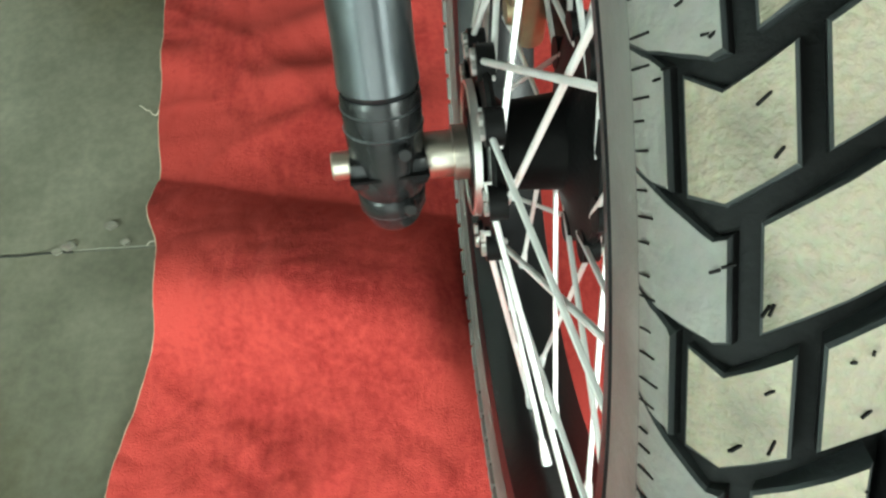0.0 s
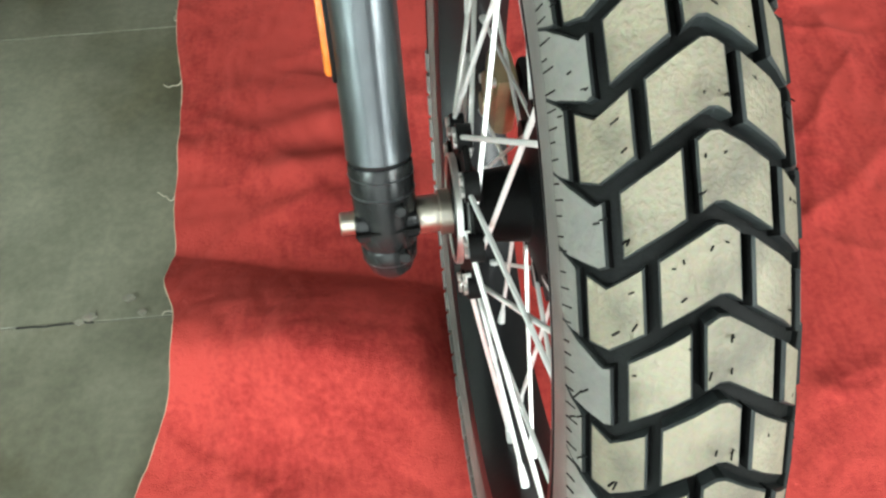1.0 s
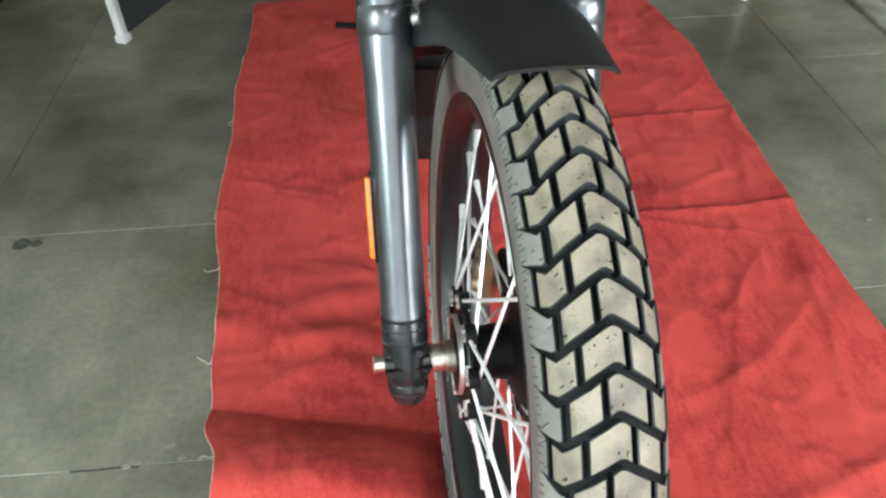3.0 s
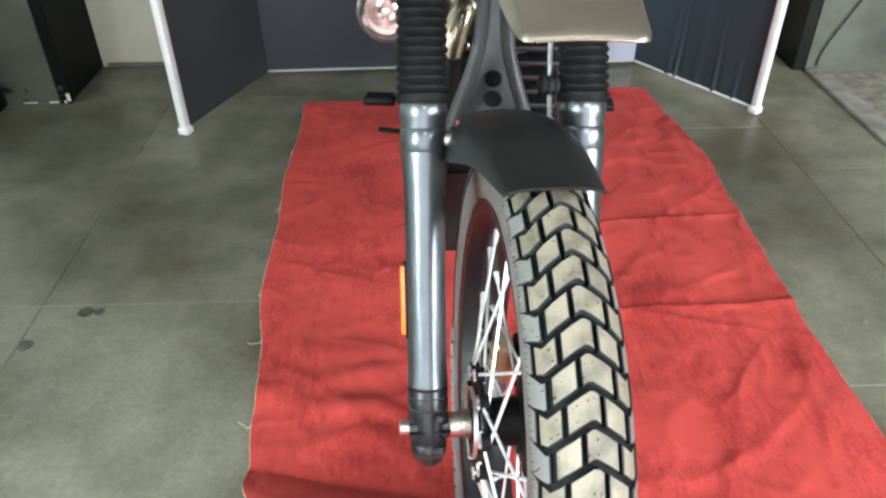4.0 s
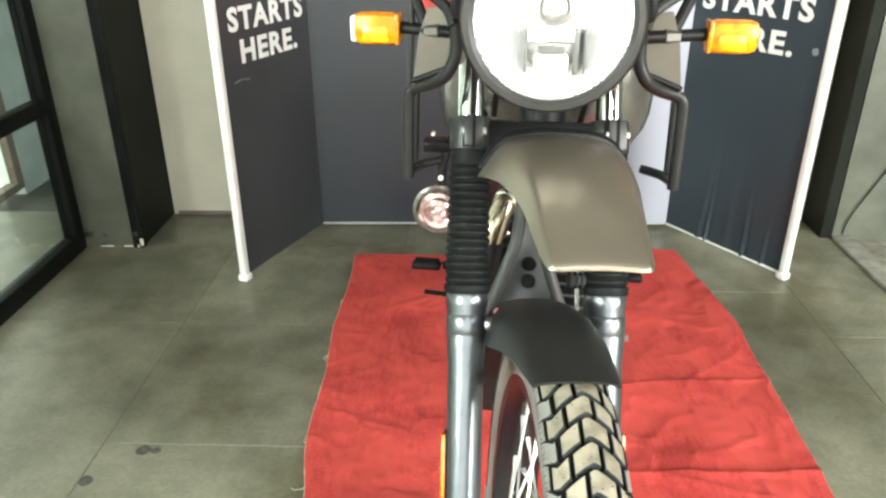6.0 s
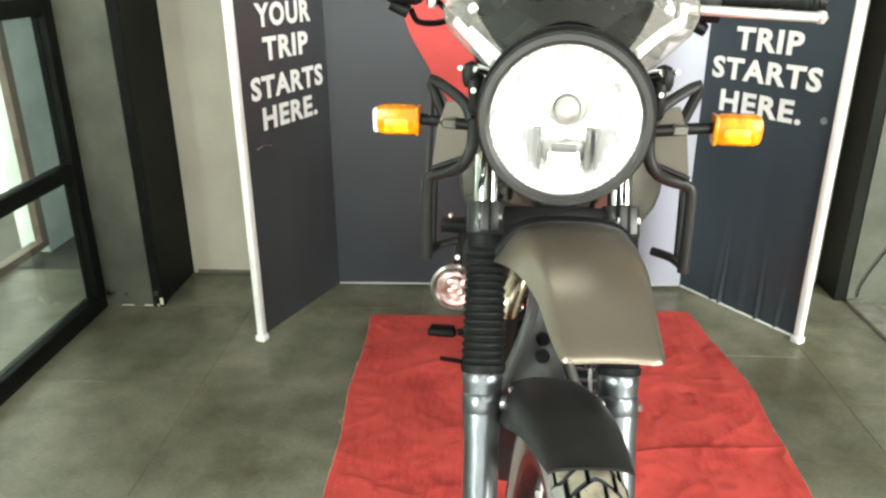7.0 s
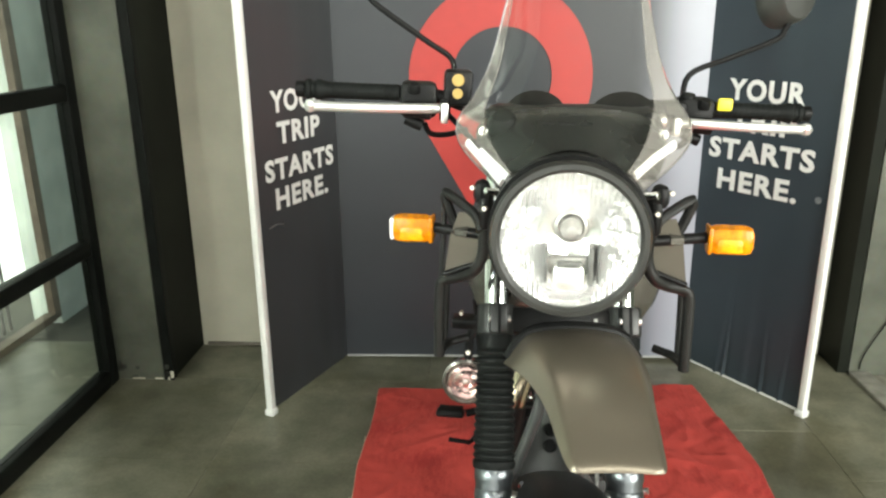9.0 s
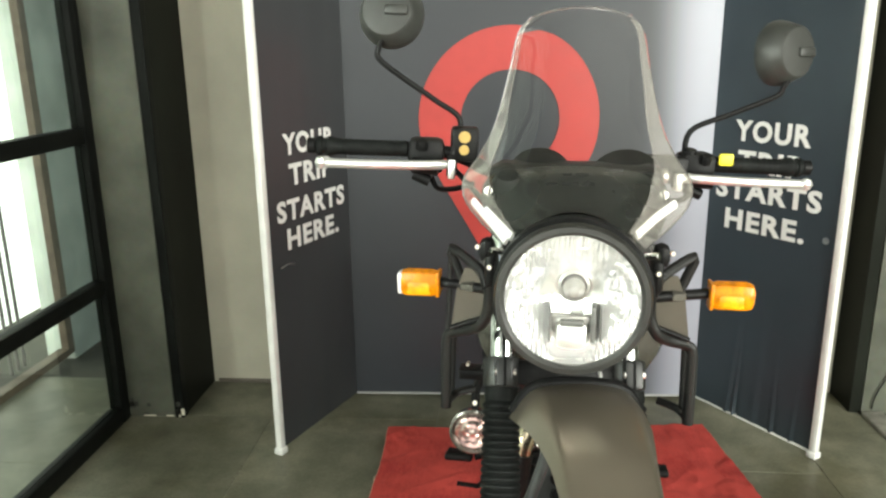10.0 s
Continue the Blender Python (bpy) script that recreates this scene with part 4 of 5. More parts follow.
part("hub_seal_ring", lathed([(0.0385, -0.0468), (0.0385, -0.0510), (0.0398, -0.0522), (0.0414, -0.0514), (0.0418, -0.0470)], 44, AXLE), M_STEEL, hub, "thin bright steel seal ring", at=FW)
part("seal_plate", lathed([(0.012, -0.0498), (0.030, -0.0496), (0.0384, -0.0500), (0.0384, -0.0470)], 36, AXLE), M_BLACK, hub, at=FW)
part("axle_collar", lathed([(0.0086, -0.0655), (0.0098, -0.0660), (0.0102, -0.0690), (0.0098, -0.0735), (0.0086, -0.0740)], 24, AXLE), M_AXLE, bike, at=GF)

HALF = 0.089
for sx, tag in ((-1, "outer"), (1, "inner")):
    x = sx * HALF
    lf = legframe(x)
    low = bmesh.new()
    lathe(low, [(0, -0.049), (0.009, -0.0475), (0.016, -0.041), (0.0205, -0.030), (0.0215, -0.020), (0.0205, -0.018), (0.0215, -0.016), (0.0228, 0.0), (0.0232, 0.020), (0.0235, 0.046), (0.0225, 0.049)], 32, lf)
    box(low, x - 0.0235, x + 0.0235, -0.018, 0.016, -0.010, 0.010, 0.004, Matrix.Rotation(-RAKE, 4, "X"))
    clamp = part("axle_clamp", low, M_GUN_LOW, bike, "black cast axle clamp at the fork foot", at=GF)
    for s0 in (-0.030, 0.026, 0.040):
        part("clamp_ring", lathed([(0.0195 if s0 < 0 else 0.0228, s0 - 0.0016), (0.0208 if s0 < 0 else 0.0240, s0), (0.0195 if s0 < 0 else 0.0228, s0 + 0.0016)], 28, lf), M_GUN, clamp, at=GF)
    for s0 in (-0.019, 0.019):
        part("pinch_bolt", rodded(fk(x - sx * 0.010, s0, -0.020), fk(x - sx * 0.010, s0, -0.0285), 0.0042, 10), M_GUN_LOW, clamp, at=GF)
    part("pinch_slot", boxed(x - 0.0234, x + 0.0234, -0.0222, -0.010, -0.0010, 0.0010, m=Matrix.Rotation(-RAKE, 4, "X")), M_RUBBER, clamp, at=GF)
    slider = lathed([(0.0215, 0.049), (0.0222, 0.0515), (0.0236, 0.053), (0.0232, 0.060), (0.0226, 0.075), (0.0226, 0.285), (0.0240, 0.300), (0.0246, 0.315), (0.0246, 0.352), (0.0262, 0.356), (0.0262, 0.368), (0.0240, 0.372)], 40, lf)
    slid = part("fork_slider", slider, M_GUN, bike, "gunmetal painted fork leg", at=GF)
    part("collar", lathed([(0.0242, 0.318), (0.0256, 0.320), (0.0258, 0.334), (0.0256, 0.342), (0.0242, 0.344)], 36, lf), M_GUN, slid, "gunmetal fork collar", at=GF)
    lug = bmesh.new()
    tube(lug, [fk(x - sx * 0.020, 0.331, -0.004), fk(x - sx * 0.030, 0.331, -0.006), fk(x - sx * 0.036, 0.331, -0.006)], 0.009, 12, radii=[0.011, 0.009, 0.0085])
    part("mount_lug", lug, M_STEEL, slid, "bright mudguard lug", at=GF)
    part("lug_bolt", rodded(fk(x - sx * 0.040, 0.338, -0.016), fk(x - sx * 0.040, 0.346, 0.010), 0.0058, 10), M_CHROME, slid, at=GF)
    # bellows
    prof = [(0.0275, 0.370), (0.0290, 0.374), (0.0290, 0.380)]
    n = 15
    for i in range(n):
        s0 = 0.382 + (0.528 - 0.382) * i / n
        w = (0.528 - 0.382) / n
        r = lerp(0.0285, 0.0262, i / n)
        prof += [(r - 0.0028, s0), (r, s0 + w * 0.38), (r, s0 + w * 0.62), (r - 0.0028, s0 + w * 0.98)]
    prof += [(0.0225, 0.530), (0.0240, 0.534), (0.0240, 0.548)]
    part("fork_gaiter", lathed(prof, 36, lf), M_GAITER, bike, "ribbed black rubber fork gaiter", at=GF)
    part("fork_tube", lathed([(0.0168, 0.540), (0.0168, 0.815)], 32, lf), M_CHROME, bike, "chrome fork tube", at=GF)
    cl = bmesh.new()
    lathe(cl, [(0.017, 0.548), (0.0245, 0.549), (0.0258, 0.552), (0.0258, 0.586), (0.0245, 0.590), (0.017, 0.591)], 28, lf)
    box(cl, -0.012, 0.012, -0.020, 0.0, -0.019, 0.019, 0.003, lf @ Matrix.Translation((0, -0.020, 0.569)))
    clamp = part("lower_clamp", cl, M_CLAMP, bike, "dark grey fork clamp with a slot", at=GF)
    part("clamp_slot", boxed(-0.0018, 0.0018, -0.0412, -0.030, -0.0195, 0.0195, m=lf @ Matrix.Translation((0, 0, 0.569))), M_RUBBER, clamp, at=GF)
    part("clamp_bolt", rodded(fk(x - 0.014, 0.569, -0.034), fk(x + 0.016, 0.569, -0.034), 0.0048, 10), M_STEEL, bike, at=GF)
    top = bmesh.new()
    lathe(top, [(0.017, 0.790), (0.024, 0.792), (0.024, 0.815), (0.020, 0.820), (0.0, 0.820)], 24, lf)
    part("upper_clamp", top, M_BLACK, bike, at=GF)
clip = part("hose_clip", boxed(0.027, 0.050, -0.010, 0.010, 0.380, 0.396, bevel=0.003, m=legframe(HALF)), M_BLACK, bike, "black ribbed clip at the gaiter foot", at=GF)
for i in range(3):
    part("clip_rib", boxed(0.031 + i * 0.007, 0.0345 + i * 0.007, -0.0118, 0.0118, 0.378, 0.398, bevel=0.0015, m=legframe(HALF)), M_GAITER, clip, at=GF)
# reflectors on the outside of the legs
for sx in (-1, 1):
    x = sx * (HALF + 0.0252)
    m = legframe(x, 0.112, 0.004)
    bm = boxed(-0.009, 0.009, -0.0040, 0.0040, 0.0, 0.080, bevel=0.003, m=m @ Matrix.Rotation(radians(90), 4, "Z"))
    holder = part("reflector_holder", boxed(-0.0105, 0.0105, -0.0030, 0.0030, -0.004, 0.084, bevel=0.002, m=legframe(x - sx * 0.0035, 0.112, 0.004) @ Matrix.Rotation(radians(90), 4, "Z")), M_BLACK, bike, at=GF)
    part("reflector", bm, M_ORANGE, holder, "orange side reflector", at=GF)
bridge = bmesh.new()
box(bridge, -0.085, 0.085, -0.026, 0.022, -0.020, 0.018, 0.008, Matrix.Translation(fk(0, 0.570, 0.012)) @ Matrix.Rotation(-RAKE, 4, "X"))
part("triple_clamp", bridge, M_BLACK, bike, "black lower triple clamp", at=GF)
part("top_yoke", boxed(-0.10, 0.10, -0.03, 0.03, -0.012, 0.010, bevel=0.006, m=Matrix.Translation(fk(0, 0.803, 0.02)) @ Matrix.Rotation(-RAKE, 4, "X")), M_BLACK, bike, at=GF)
part("steering_stem", rodded(fk(0, 0.56, 0.03), fk(0, 0.81, 0.03), 0.022, 20), M_BLACK, bike, at=GF)

# ---- low mudguard over the tyre
def hugger(u, v):
    th = radians(lerp(79.5, 152, v))
    a = (u - 0.5) * 2
    w = table([(0, 0.0455), (0.12, 0.054), (0.35, 0.068), (0.7, 0.066), (1, 0.050)], v)[0]
    drop = table([(0, 0.008), (0.15, 0.024), (0.4, 0.052), (0.8, 0.046), (1, 0.016)], v)[0]
    lip = 0.003 * math.exp(-v * 40)
    r = 0.3625 + lip - drop * abs(a) ** 2.6
    x = w * math.sin(a * 1.25) / math.sin(1.25)
    return Vector((x, -r * math.cos(th) + 0.002, r * math.sin(th)))


mud = part("mudguard", sheet(hugger, 28, 34, 0.003), M_MUD, bike, "black low mudguard hugging the tyre", at=GF, angle=70)
for sx in (-1, 1):
    stay = tubed(smooth_path([fk(sx * 0.052, 0.333, -0.006), (sx * 0.050, 0.100, 0.312), (sx * 0.046, 0.070, 0.322)]), 0.006, 10)
    part("stay", stay, M_BLACK, mud, at=GF)

# ---- high beak
def beak(u, v):
    y, zc, wc, we, drop = table([(0.0, -0.084, 0.492, 0.036, 0.0400, 0.002), (0.02, -0.0825, 0.494, 0.0415, 0.0465, 0.004), (0.06, -0.074, 0.499, 0.044, 0.0508, 0.007), (0.15, -0.050, 0.509, 0.045, 0.0545, 0.011), (0.36, 0.0, 0.530, 0.047, 0.061, 0.017),
                                (0.58, 0.055, 0.544, 0.049, 0.073, 0.028), (0.80, 0.100, 0.547, 0.052, 0.084, 0.040), (1.0, 0.140, 0.541, 0.054, 0.088, 0.048)], v)
    a = (u - 0.5) * 2
    s = -1 if a < 0 else 1
    k = abs(a)
    if k < 0.7:
        q = k / 0.7
        return Vector((s * wc * q, y, zc + (0.0015 + 0.0055 * min(1, v * 4)) * (1 - q * q)))
    q = (k - 0.7) / 0.3
    e = math.sin(q * math.pi / 2)
    return Vector((s * lerp(wc, we, q ** 0.8), y + 0.010 * q * v, zc - drop * (q ** 1.25)))


bk = part("beak", sheet(beak, 40, 48, 0.0028), M_BEAK, bike, "olive-grey satin painted high front mudguard", at=GF, angle=60)
rim_edge = bmesh.new()
tube(rim_edge, [beak(k / 40, 0) + Vector((0, 0.0004, -0.0012)) for k in range(4, 37)], 0.0013, 8)
part("edge_bead", rim_edge, M_BEAK, bk, at=GF)
part("beak_bracket", tubed(smooth_path([(-0.082, 0.150, 0.502), (-0.064, 0.150, 0.533), (-0.030, 0.148, 0.545), (0.030, 0.148, 0.545), (0.064, 0.150, 0.533), (0.082, 0.150, 0.502)], 5), 0.0075, 10), M_BLACK, bk, "black bracket arch behind the mudguard", at=GF)
for sx in (-1, 1):
    part("beak_bolt", rodded((sx * 0.03, 0.0, 0.512), (sx * 0.03, 0.0, 0.524), 0.006, 10), M_CHROME, bk, at=GF)

# ---- handlebar
bar_pts = [(-0.372, 0.402, 0.803), (-0.20, 0.400, 0.803), (-0.14, 0.392, 0.790), (-0.075, 0.372, 0.765), (-0.03, 0.370, 0.762), (0.03, 0.370, 0.760), (0.075, 0.372, 0.763), (0.14, 0.392, 0.786), (0.20, 0.400, 0.797), (0.376, 0.402, 0.797)]
bar = part("handlebar", tubed(smooth_path(bar_pts, 6), 0.0098, 14), M_BLACK, bike, "black tubular handlebar", at=GF)
for sx, z in ((-1, 0.803), (1, 0.797)):
    g = lathed([(0.0098, 0.0), (0.0122, 0.002), (0.0122, 0.012)] + [p for i in range(11) for p in ((0.0115, 0.014 + i * 0.0085), (0.0122, 0.0165 + i * 0.0085), (0.0122, 0.0205 + i * 0.0085))] + [(0.0136, 0.112), (0.0150, 0.116), (0.0150, 0.121), (0.0126, 0.124), (0.0126, 0.128), (0.0150, 0.130), (0.0150, 0.135), (0.0115, 0.139)], 20, axis((sx * 0.232, 0.401, z), (sx, 0, 0)))
    part("grip", g, M_GAITER, bar, "ribbed black rubber grip", at=GF)
    part("bar_end", rodded((sx * 0.371, 0.402, z), (sx * 0.384, 0.402, z), 0.0118, 16), M_BLACK, bar, at=GF)
    lv = bmesh.new()
    tube(lv, smooth_path([(sx * 0.170, 0.372, z - 0.016), (sx * 0.20, 0.352, z - 0.016), (sx * 0.28, 0.346, z - 0.017), (sx * 0.352, 0.352, z - 0.018)], 6), 0.0068, 12, flat=0.72)
    lathe(lv, [(0, -0.0095), (0.006, -0.0075), (0.0095, 0), (0.006, 0.0075), (0, 0.0095)], 16, Matrix.Translation((sx * 0.357, 0.353, z - 0.018)))
    part("lever", lv, mat("bright_aluminium_lever", (0.86, 0.86, 0.84), 0.30, 0.85, 0.05), bar, "polished aluminium lever with ball end", at=GF)
    perch = bmesh.new()
    box(perch, sx * 0.145 - 0.020, sx * 0.145 + 0.030 * sx + 0.012, 0.372, 0.408, z - 0.028, z + 0.012, 0.006)
    tube(perch, [(sx * 0.168, 0.366, z - 0.032), (sx * 0.168, 0.366, z - 0.004)], 0.0075, 10)
    part("lever_perch", perch, M_BLACK, bar, at=GF)
    part("pivot", boxed(sx * 0.168 - 0.005, sx * 0.168 + 0.005, 0.353, 0.372, z - 0.036, z - 0.008, bevel=0.002), M_STEEL, bar, at=GF)
    sw = bmesh.new()
    box(sw, sx * 0.205 - 0.027, sx * 0.205 + 0.027, 0.378, 0.424, z - 0.034, z + 0.018, 0.010)
    tube(sw, [(sx * 0.205 - 0.020, 0.374, z - 0.020), (sx * 0.205 + 0.018, 0.370, z - 0.022)], 0.012, 12)
    tube(sw, [(sx * 0.205 - 0.018, 0.380, z - 0.034), (sx * 0.205 + 0.006, 0.378, z - 0.044)], 0.0085, 12)
    tube(sw, smooth_path([(sx * 0.196, 0.384, z - 0.040), (sx * 0.186, 0.390, z - 0.056), (sx * 0.160, 0.400, z - 0.058), (sx * 0.130, 0.410, z - 0.050)], 4), 0.0042, 8)
    lathe(sw, [(0, 0.006), (0.007, 0.005), (0.009, 0.0), (0.009, -0.008)], 14, axis((sx * 0.212, 0.376, z + 0.012), (0, -0.5, 1)))
    part("switch_box", sw, M_BLACK, bar, "black switch cluster", at=GF)
    for dx, dz in ((-0.012, -0.037), (0.006, -0.038)):
        part("switch_screw", rodded((sx * 0.205 + dx, 0.384, z + dz + 0.004), (sx * 0.205 + dx, 0.380, z + dz - 0.001), 0.0032, 8), M_STEEL, bar, at=GF)
res = bmesh.new()
box(res, -0.169, -0.128, 0.372, 0.412, 0.790, 0.840, 0.006)
reservoir = part("brake_reservoir", res, M_BLACK, bar, "black brake fluid reservoir", at=GF)
part("sight_glass", rodded((-0.150, 0.3725, 0.827), (-0.150, 0.369, 0.827), 0.0088, 18), M_GOLD, reservoir, "gold sight cap", at=GF)
part("sight_plate", rodded((-0.150, 0.3722, 0.808), (-0.150, 0.370, 0.808), 0.0074, 18), M_GOLD, reservoir, at=GF)
part("tag", boxed(0.234, 0.256, 0.379, 0.386, 0.798, 0.816, bevel=0.003), M_YELLOW, bar, "yellow plastic tag", at=GF)
part("clutch_cap", lathed([(0, 0.016), (0.010, 0.014), (0.013, 0.0)], 14, axis((0.192, 0.395, 0.806), (0, -0.2, 1))), M_BLACK, bar, at=GF)
part("clutch_adjuster", lathed([(0, 0), (0.011, 0), (0.011, 0.006), (0.006, 0.007), (0.006, 0.022)], 14, axis((0.150, 0.360, 0.783), (-1, 0, 0))), M_STEEL, bar, at=GF)

for sx, pts, c, tilt in ((-1, [(-0.160, 0.400, 0.815), (-0.158, 0.400, 0.852), (-0.200, 0.402, 0.880), (-0.274, 0.405, 0.928), (-0.280, 0.405, 0.948)], (-0.266, 0.413, 0.998), (-0.20, -1, 0.20)),
                         (1, [(0.188, 0.400, 0.800), (0.192, 0.400, 0.846), (0.250, 0.402, 0.873), (0.316, 0.405, 0.902), (0.326, 0.405, 0.916)], (0.328, 0.413, 0.966), (0.50, -1, 0.10))):
    mirror = part("mirror", lathed([(0, 0.020), (0.022, 0.0198), (0.035, 0.0185), (0.0390, 0.015), (0.0465, -0.006), (0.0485, -0.014), (0.0485, -0.020), (0.044, -0.021)], 40, axis(c, tilt)), M_HOUSING, bike, "round dark grey mirror housing seen from behind", at=GF)
    part("mirror_glass", lathed([(0.0445, -0.0205), (0, -0.0200)], 40, axis(c, tilt)), M_MIRROR, mirror, at=GF)
    d = Vector(tilt).normalized()
    part("mirror_boss", boxed(-0.007, 0.007, -0.032, 0.002, 0.008, 0.017, bevel=0.003, m=axis(c, tilt) @ Matrix.Translation((0, 0, 0.008))), M_HOUSING, mirror, at=GF)
    part("stalk", tubed(smooth_path(pts + [tuple(Vector(c) + Vector((0, 0, -0.030)) + d * 0.012)], 5), 0.0043, 10), M_BLACK, mirror, at=GF)
    part("stalk_nut", rodded(pts[0], (pts[0][0], pts[0][1], pts[0][2] + 0.014), 0.0095, 6), M_BLACK, mirror, at=GF)

# ---- headlamp
HL = (0.0, 0.070, 1.021)
HA = axis(HL, (0, -1, 0.02)) @ Matrix.Scale(0.962, 4)
lamp = part("headlamp", lathed([(0, -0.105), (0.030, -0.103), (0.060, -0.090), (0.082, -0.060), (0.0900, -0.030), (0.0920, -0.004), (0.0922, 0.006), (0.0895, 0.012), (0.0835, 0.0125), (0.0795, 0.009), (0.0785, 0.002)], 64, HA), M_RING, bike, "round headlamp in a dark grey ring", at=BF)
def bowl(u, v):
    """Paraboloid cut into upright flutes above and at the sides."""
    r, a = lerp(0.0785, 0.010, v), 2 * math.pi * u
    lx, ly = r * math.cos(a), r * math.sin(a)
    w = (HA.to_3x3() @ Vector((lx, ly, 0)))
    x, z = w.x, w.z
    q = r / 0.0785
    h = 0.002 - 0.046 * (1 - q * q)
    up = max(0, min(1, (z - 0.030) / 0.020))
    low = max(0, min(1, (abs(x) - 0.020) / 0.01)) * max(0, min(1, (-z - 0.0) / 0.02)) * 0.6
    flute = abs(math.sin(math.pi * x / 0.0056)) * (0.6 + 0.5 * noise.noise((x * 160, 1, 1)))
    cell = (round(x / 0.0100), round(z / 0.016))
    tilt = noise.noise((cell[0] * 2.71, cell[1] * 3.37, 8.2))
    tilt = math.copysign(max(0.0, abs(tilt) - 0.22), tilt) * 1.5
    facet = tilt * (z - cell[1] * 0.016) * max(up, min(1, max(0, (abs(x) - 0.038) / 0.012)))
    step = 0.0012 * noise.noise((round(x / 0.0112) * 2.3, round(z / 0.020) * 1.7, 4))
    return HA @ Vector((lx, ly, h + 0.0024 * flute * (up + low) * (1 - v) + (step + facet) * (1 - v)))


bowl_mesh = bmesh.new()
grid(bowl_mesh, bowl, 240, 60, True)
part("reflector_bowl", bowl_mesh, M_REFLECTOR, lamp, "fluted mirror bowl", at=BF, angle=180)
part("bulb", lathed([(0, -0.004), (0.006, -0.005), (0.0115, -0.011), (0.0128, -0.020), (0.0128, -0.038), (0.009, -0.046)], 24, Matrix.Translation((0.002, 0, 0.009)) @ HA), M_BULB, lamp, "capped bulb", at=BF)
sh = bmesh.new()
box(sh, -0.017, 0.019, -0.064, -0.030, -0.040, -0.012, 0.007, Matrix.Translation(HL) @ Matrix.Rotation(radians(90), 4, "X"))
part("shade_gap", boxed(-0.023, 0.025, -0.070, -0.024, -0.043, -0.024, bevel=0.004, m=Matrix.Translation(HL) @ Matrix.Rotation(radians(90), 4, "X")), M_BULB, lamp, at=BF)
part("bulb_collar", lathed([(0.0150, -0.034), (0.0185, -0.035), (0.0190, -0.038), (0.0150, -0.042)], 28, Matrix.Translation((0.002, 0, 0.009)) @ HA), M_BULB, lamp, "grey collar round the bulb", at=BF)
part("lower_shade", sh, M_STEEL, lamp, "chrome lamp shade", at=BF)
M_SHADOW = mat("blackened_lamp_shade", (0.11, 0.11, 0.105), 0.4, 0.3, 0.3, 90)
for x, w in ((-0.0235, 0.0022), (0.0245, 0.0036), (0.0330, 0.0016)):
    part("bowl_rib", boxed(x - 0.8 * w, x + 0.8 * w, -0.052, -0.010, -0.036, -0.012, bevel=0.0012, m=Matrix.Translation(HL) @ Matrix.Rotation(radians(90), 4, "X")), M_SHADOW, lamp, "dark lamp rib", at=BF)
part("shade_slot", boxed(-0.012, 0.014, -0.033, -0.026, -0.018, -0.0085, bevel=0.001, m=Matrix.Translation(HL) @ Matrix.Rotation(radians(90), 4, "X")), M_SHADOW, lamp, "dark slot over the lamp shade", at=BF)
lens = part("lens", lathed([(0.0795, 0.0095), (0.072, 0.0125), (0.055, 0.0165), (0.030, 0.0200), (0, 0.0212)], 56, HA), M_LENS, lamp, "clear lamp glass", at=BF)
lens.visible_shadow = False
for sx in (-1, 1):
    part("lamp_screw", rodded((sx * 0.083, 0.115, 1.062), (sx * 0.097, 0.105, 1.066), 0.0042, 10), M_CHROME, lamp, at=BF)
    plate = bmesh.new()
    box(plate, sx * 0.100 - 0.007, sx * 0.100 + 0.007, 0.130, 0.185, 1.010, 1.052, 0.006)
    box(plate, sx * 0.107 - 0.010, sx * 0.107 + 0.010, 0.152, 0.180, 1.036, 1.066, 0.009)
    mount = part("lamp_mount", plate, M_BLACK, bike, "black headlamp side mount", at=BF)
    for y, z, x in ((0.138, 1.040, 0.099), (0.150, 1.062, 0.115)):
        part("mount_bolt", rodded((sx * x, y - 0.012, z), (sx * x, y - 0.024, z + 0.002), 0.0030, 10), M_AXLE, mount, at=BF)
part("ring_trim", lathed([(0.0920, -0.006), (0.0965, -0.010), (0.0965, -0.030), (0.0920, -0.034)], 56, HA), M_BLACK, lamp, at=BF)

# ---- windscreen
def screen_pt(u, v):
    xe, ye, ze, yc, zc = table([(0.0, 0.080, 0.150, 1.058, 0.100, 1.116), (0.14, 0.120, 0.195, 1.082, 0.118, 1.128), (0.26, 0.145, 0.228, 1.106, 0.138, 1.142), (0.34, 0.146, 0.240, 1.130, 0.152, 1.160),
                                (0.44, 0.126, 0.248, 1.160, 0.170, 1.188), (0.56, 0.107, 0.258, 1.200, 0.190, 1.220), (0.78, 0.090, 0.280, 1.270, 0.226, 1.282), (0.92, 0.080, 0.295, 1.318, 0.250, 1.328), (1.0, 0.064, 0.300, 1.337, 0.262, 1.347)], v)
    a = (u - 0.5) * 2
    k = a * a
    return Vector((xe * a, lerp(yc, ye, k), lerp(zc, ze, k)))


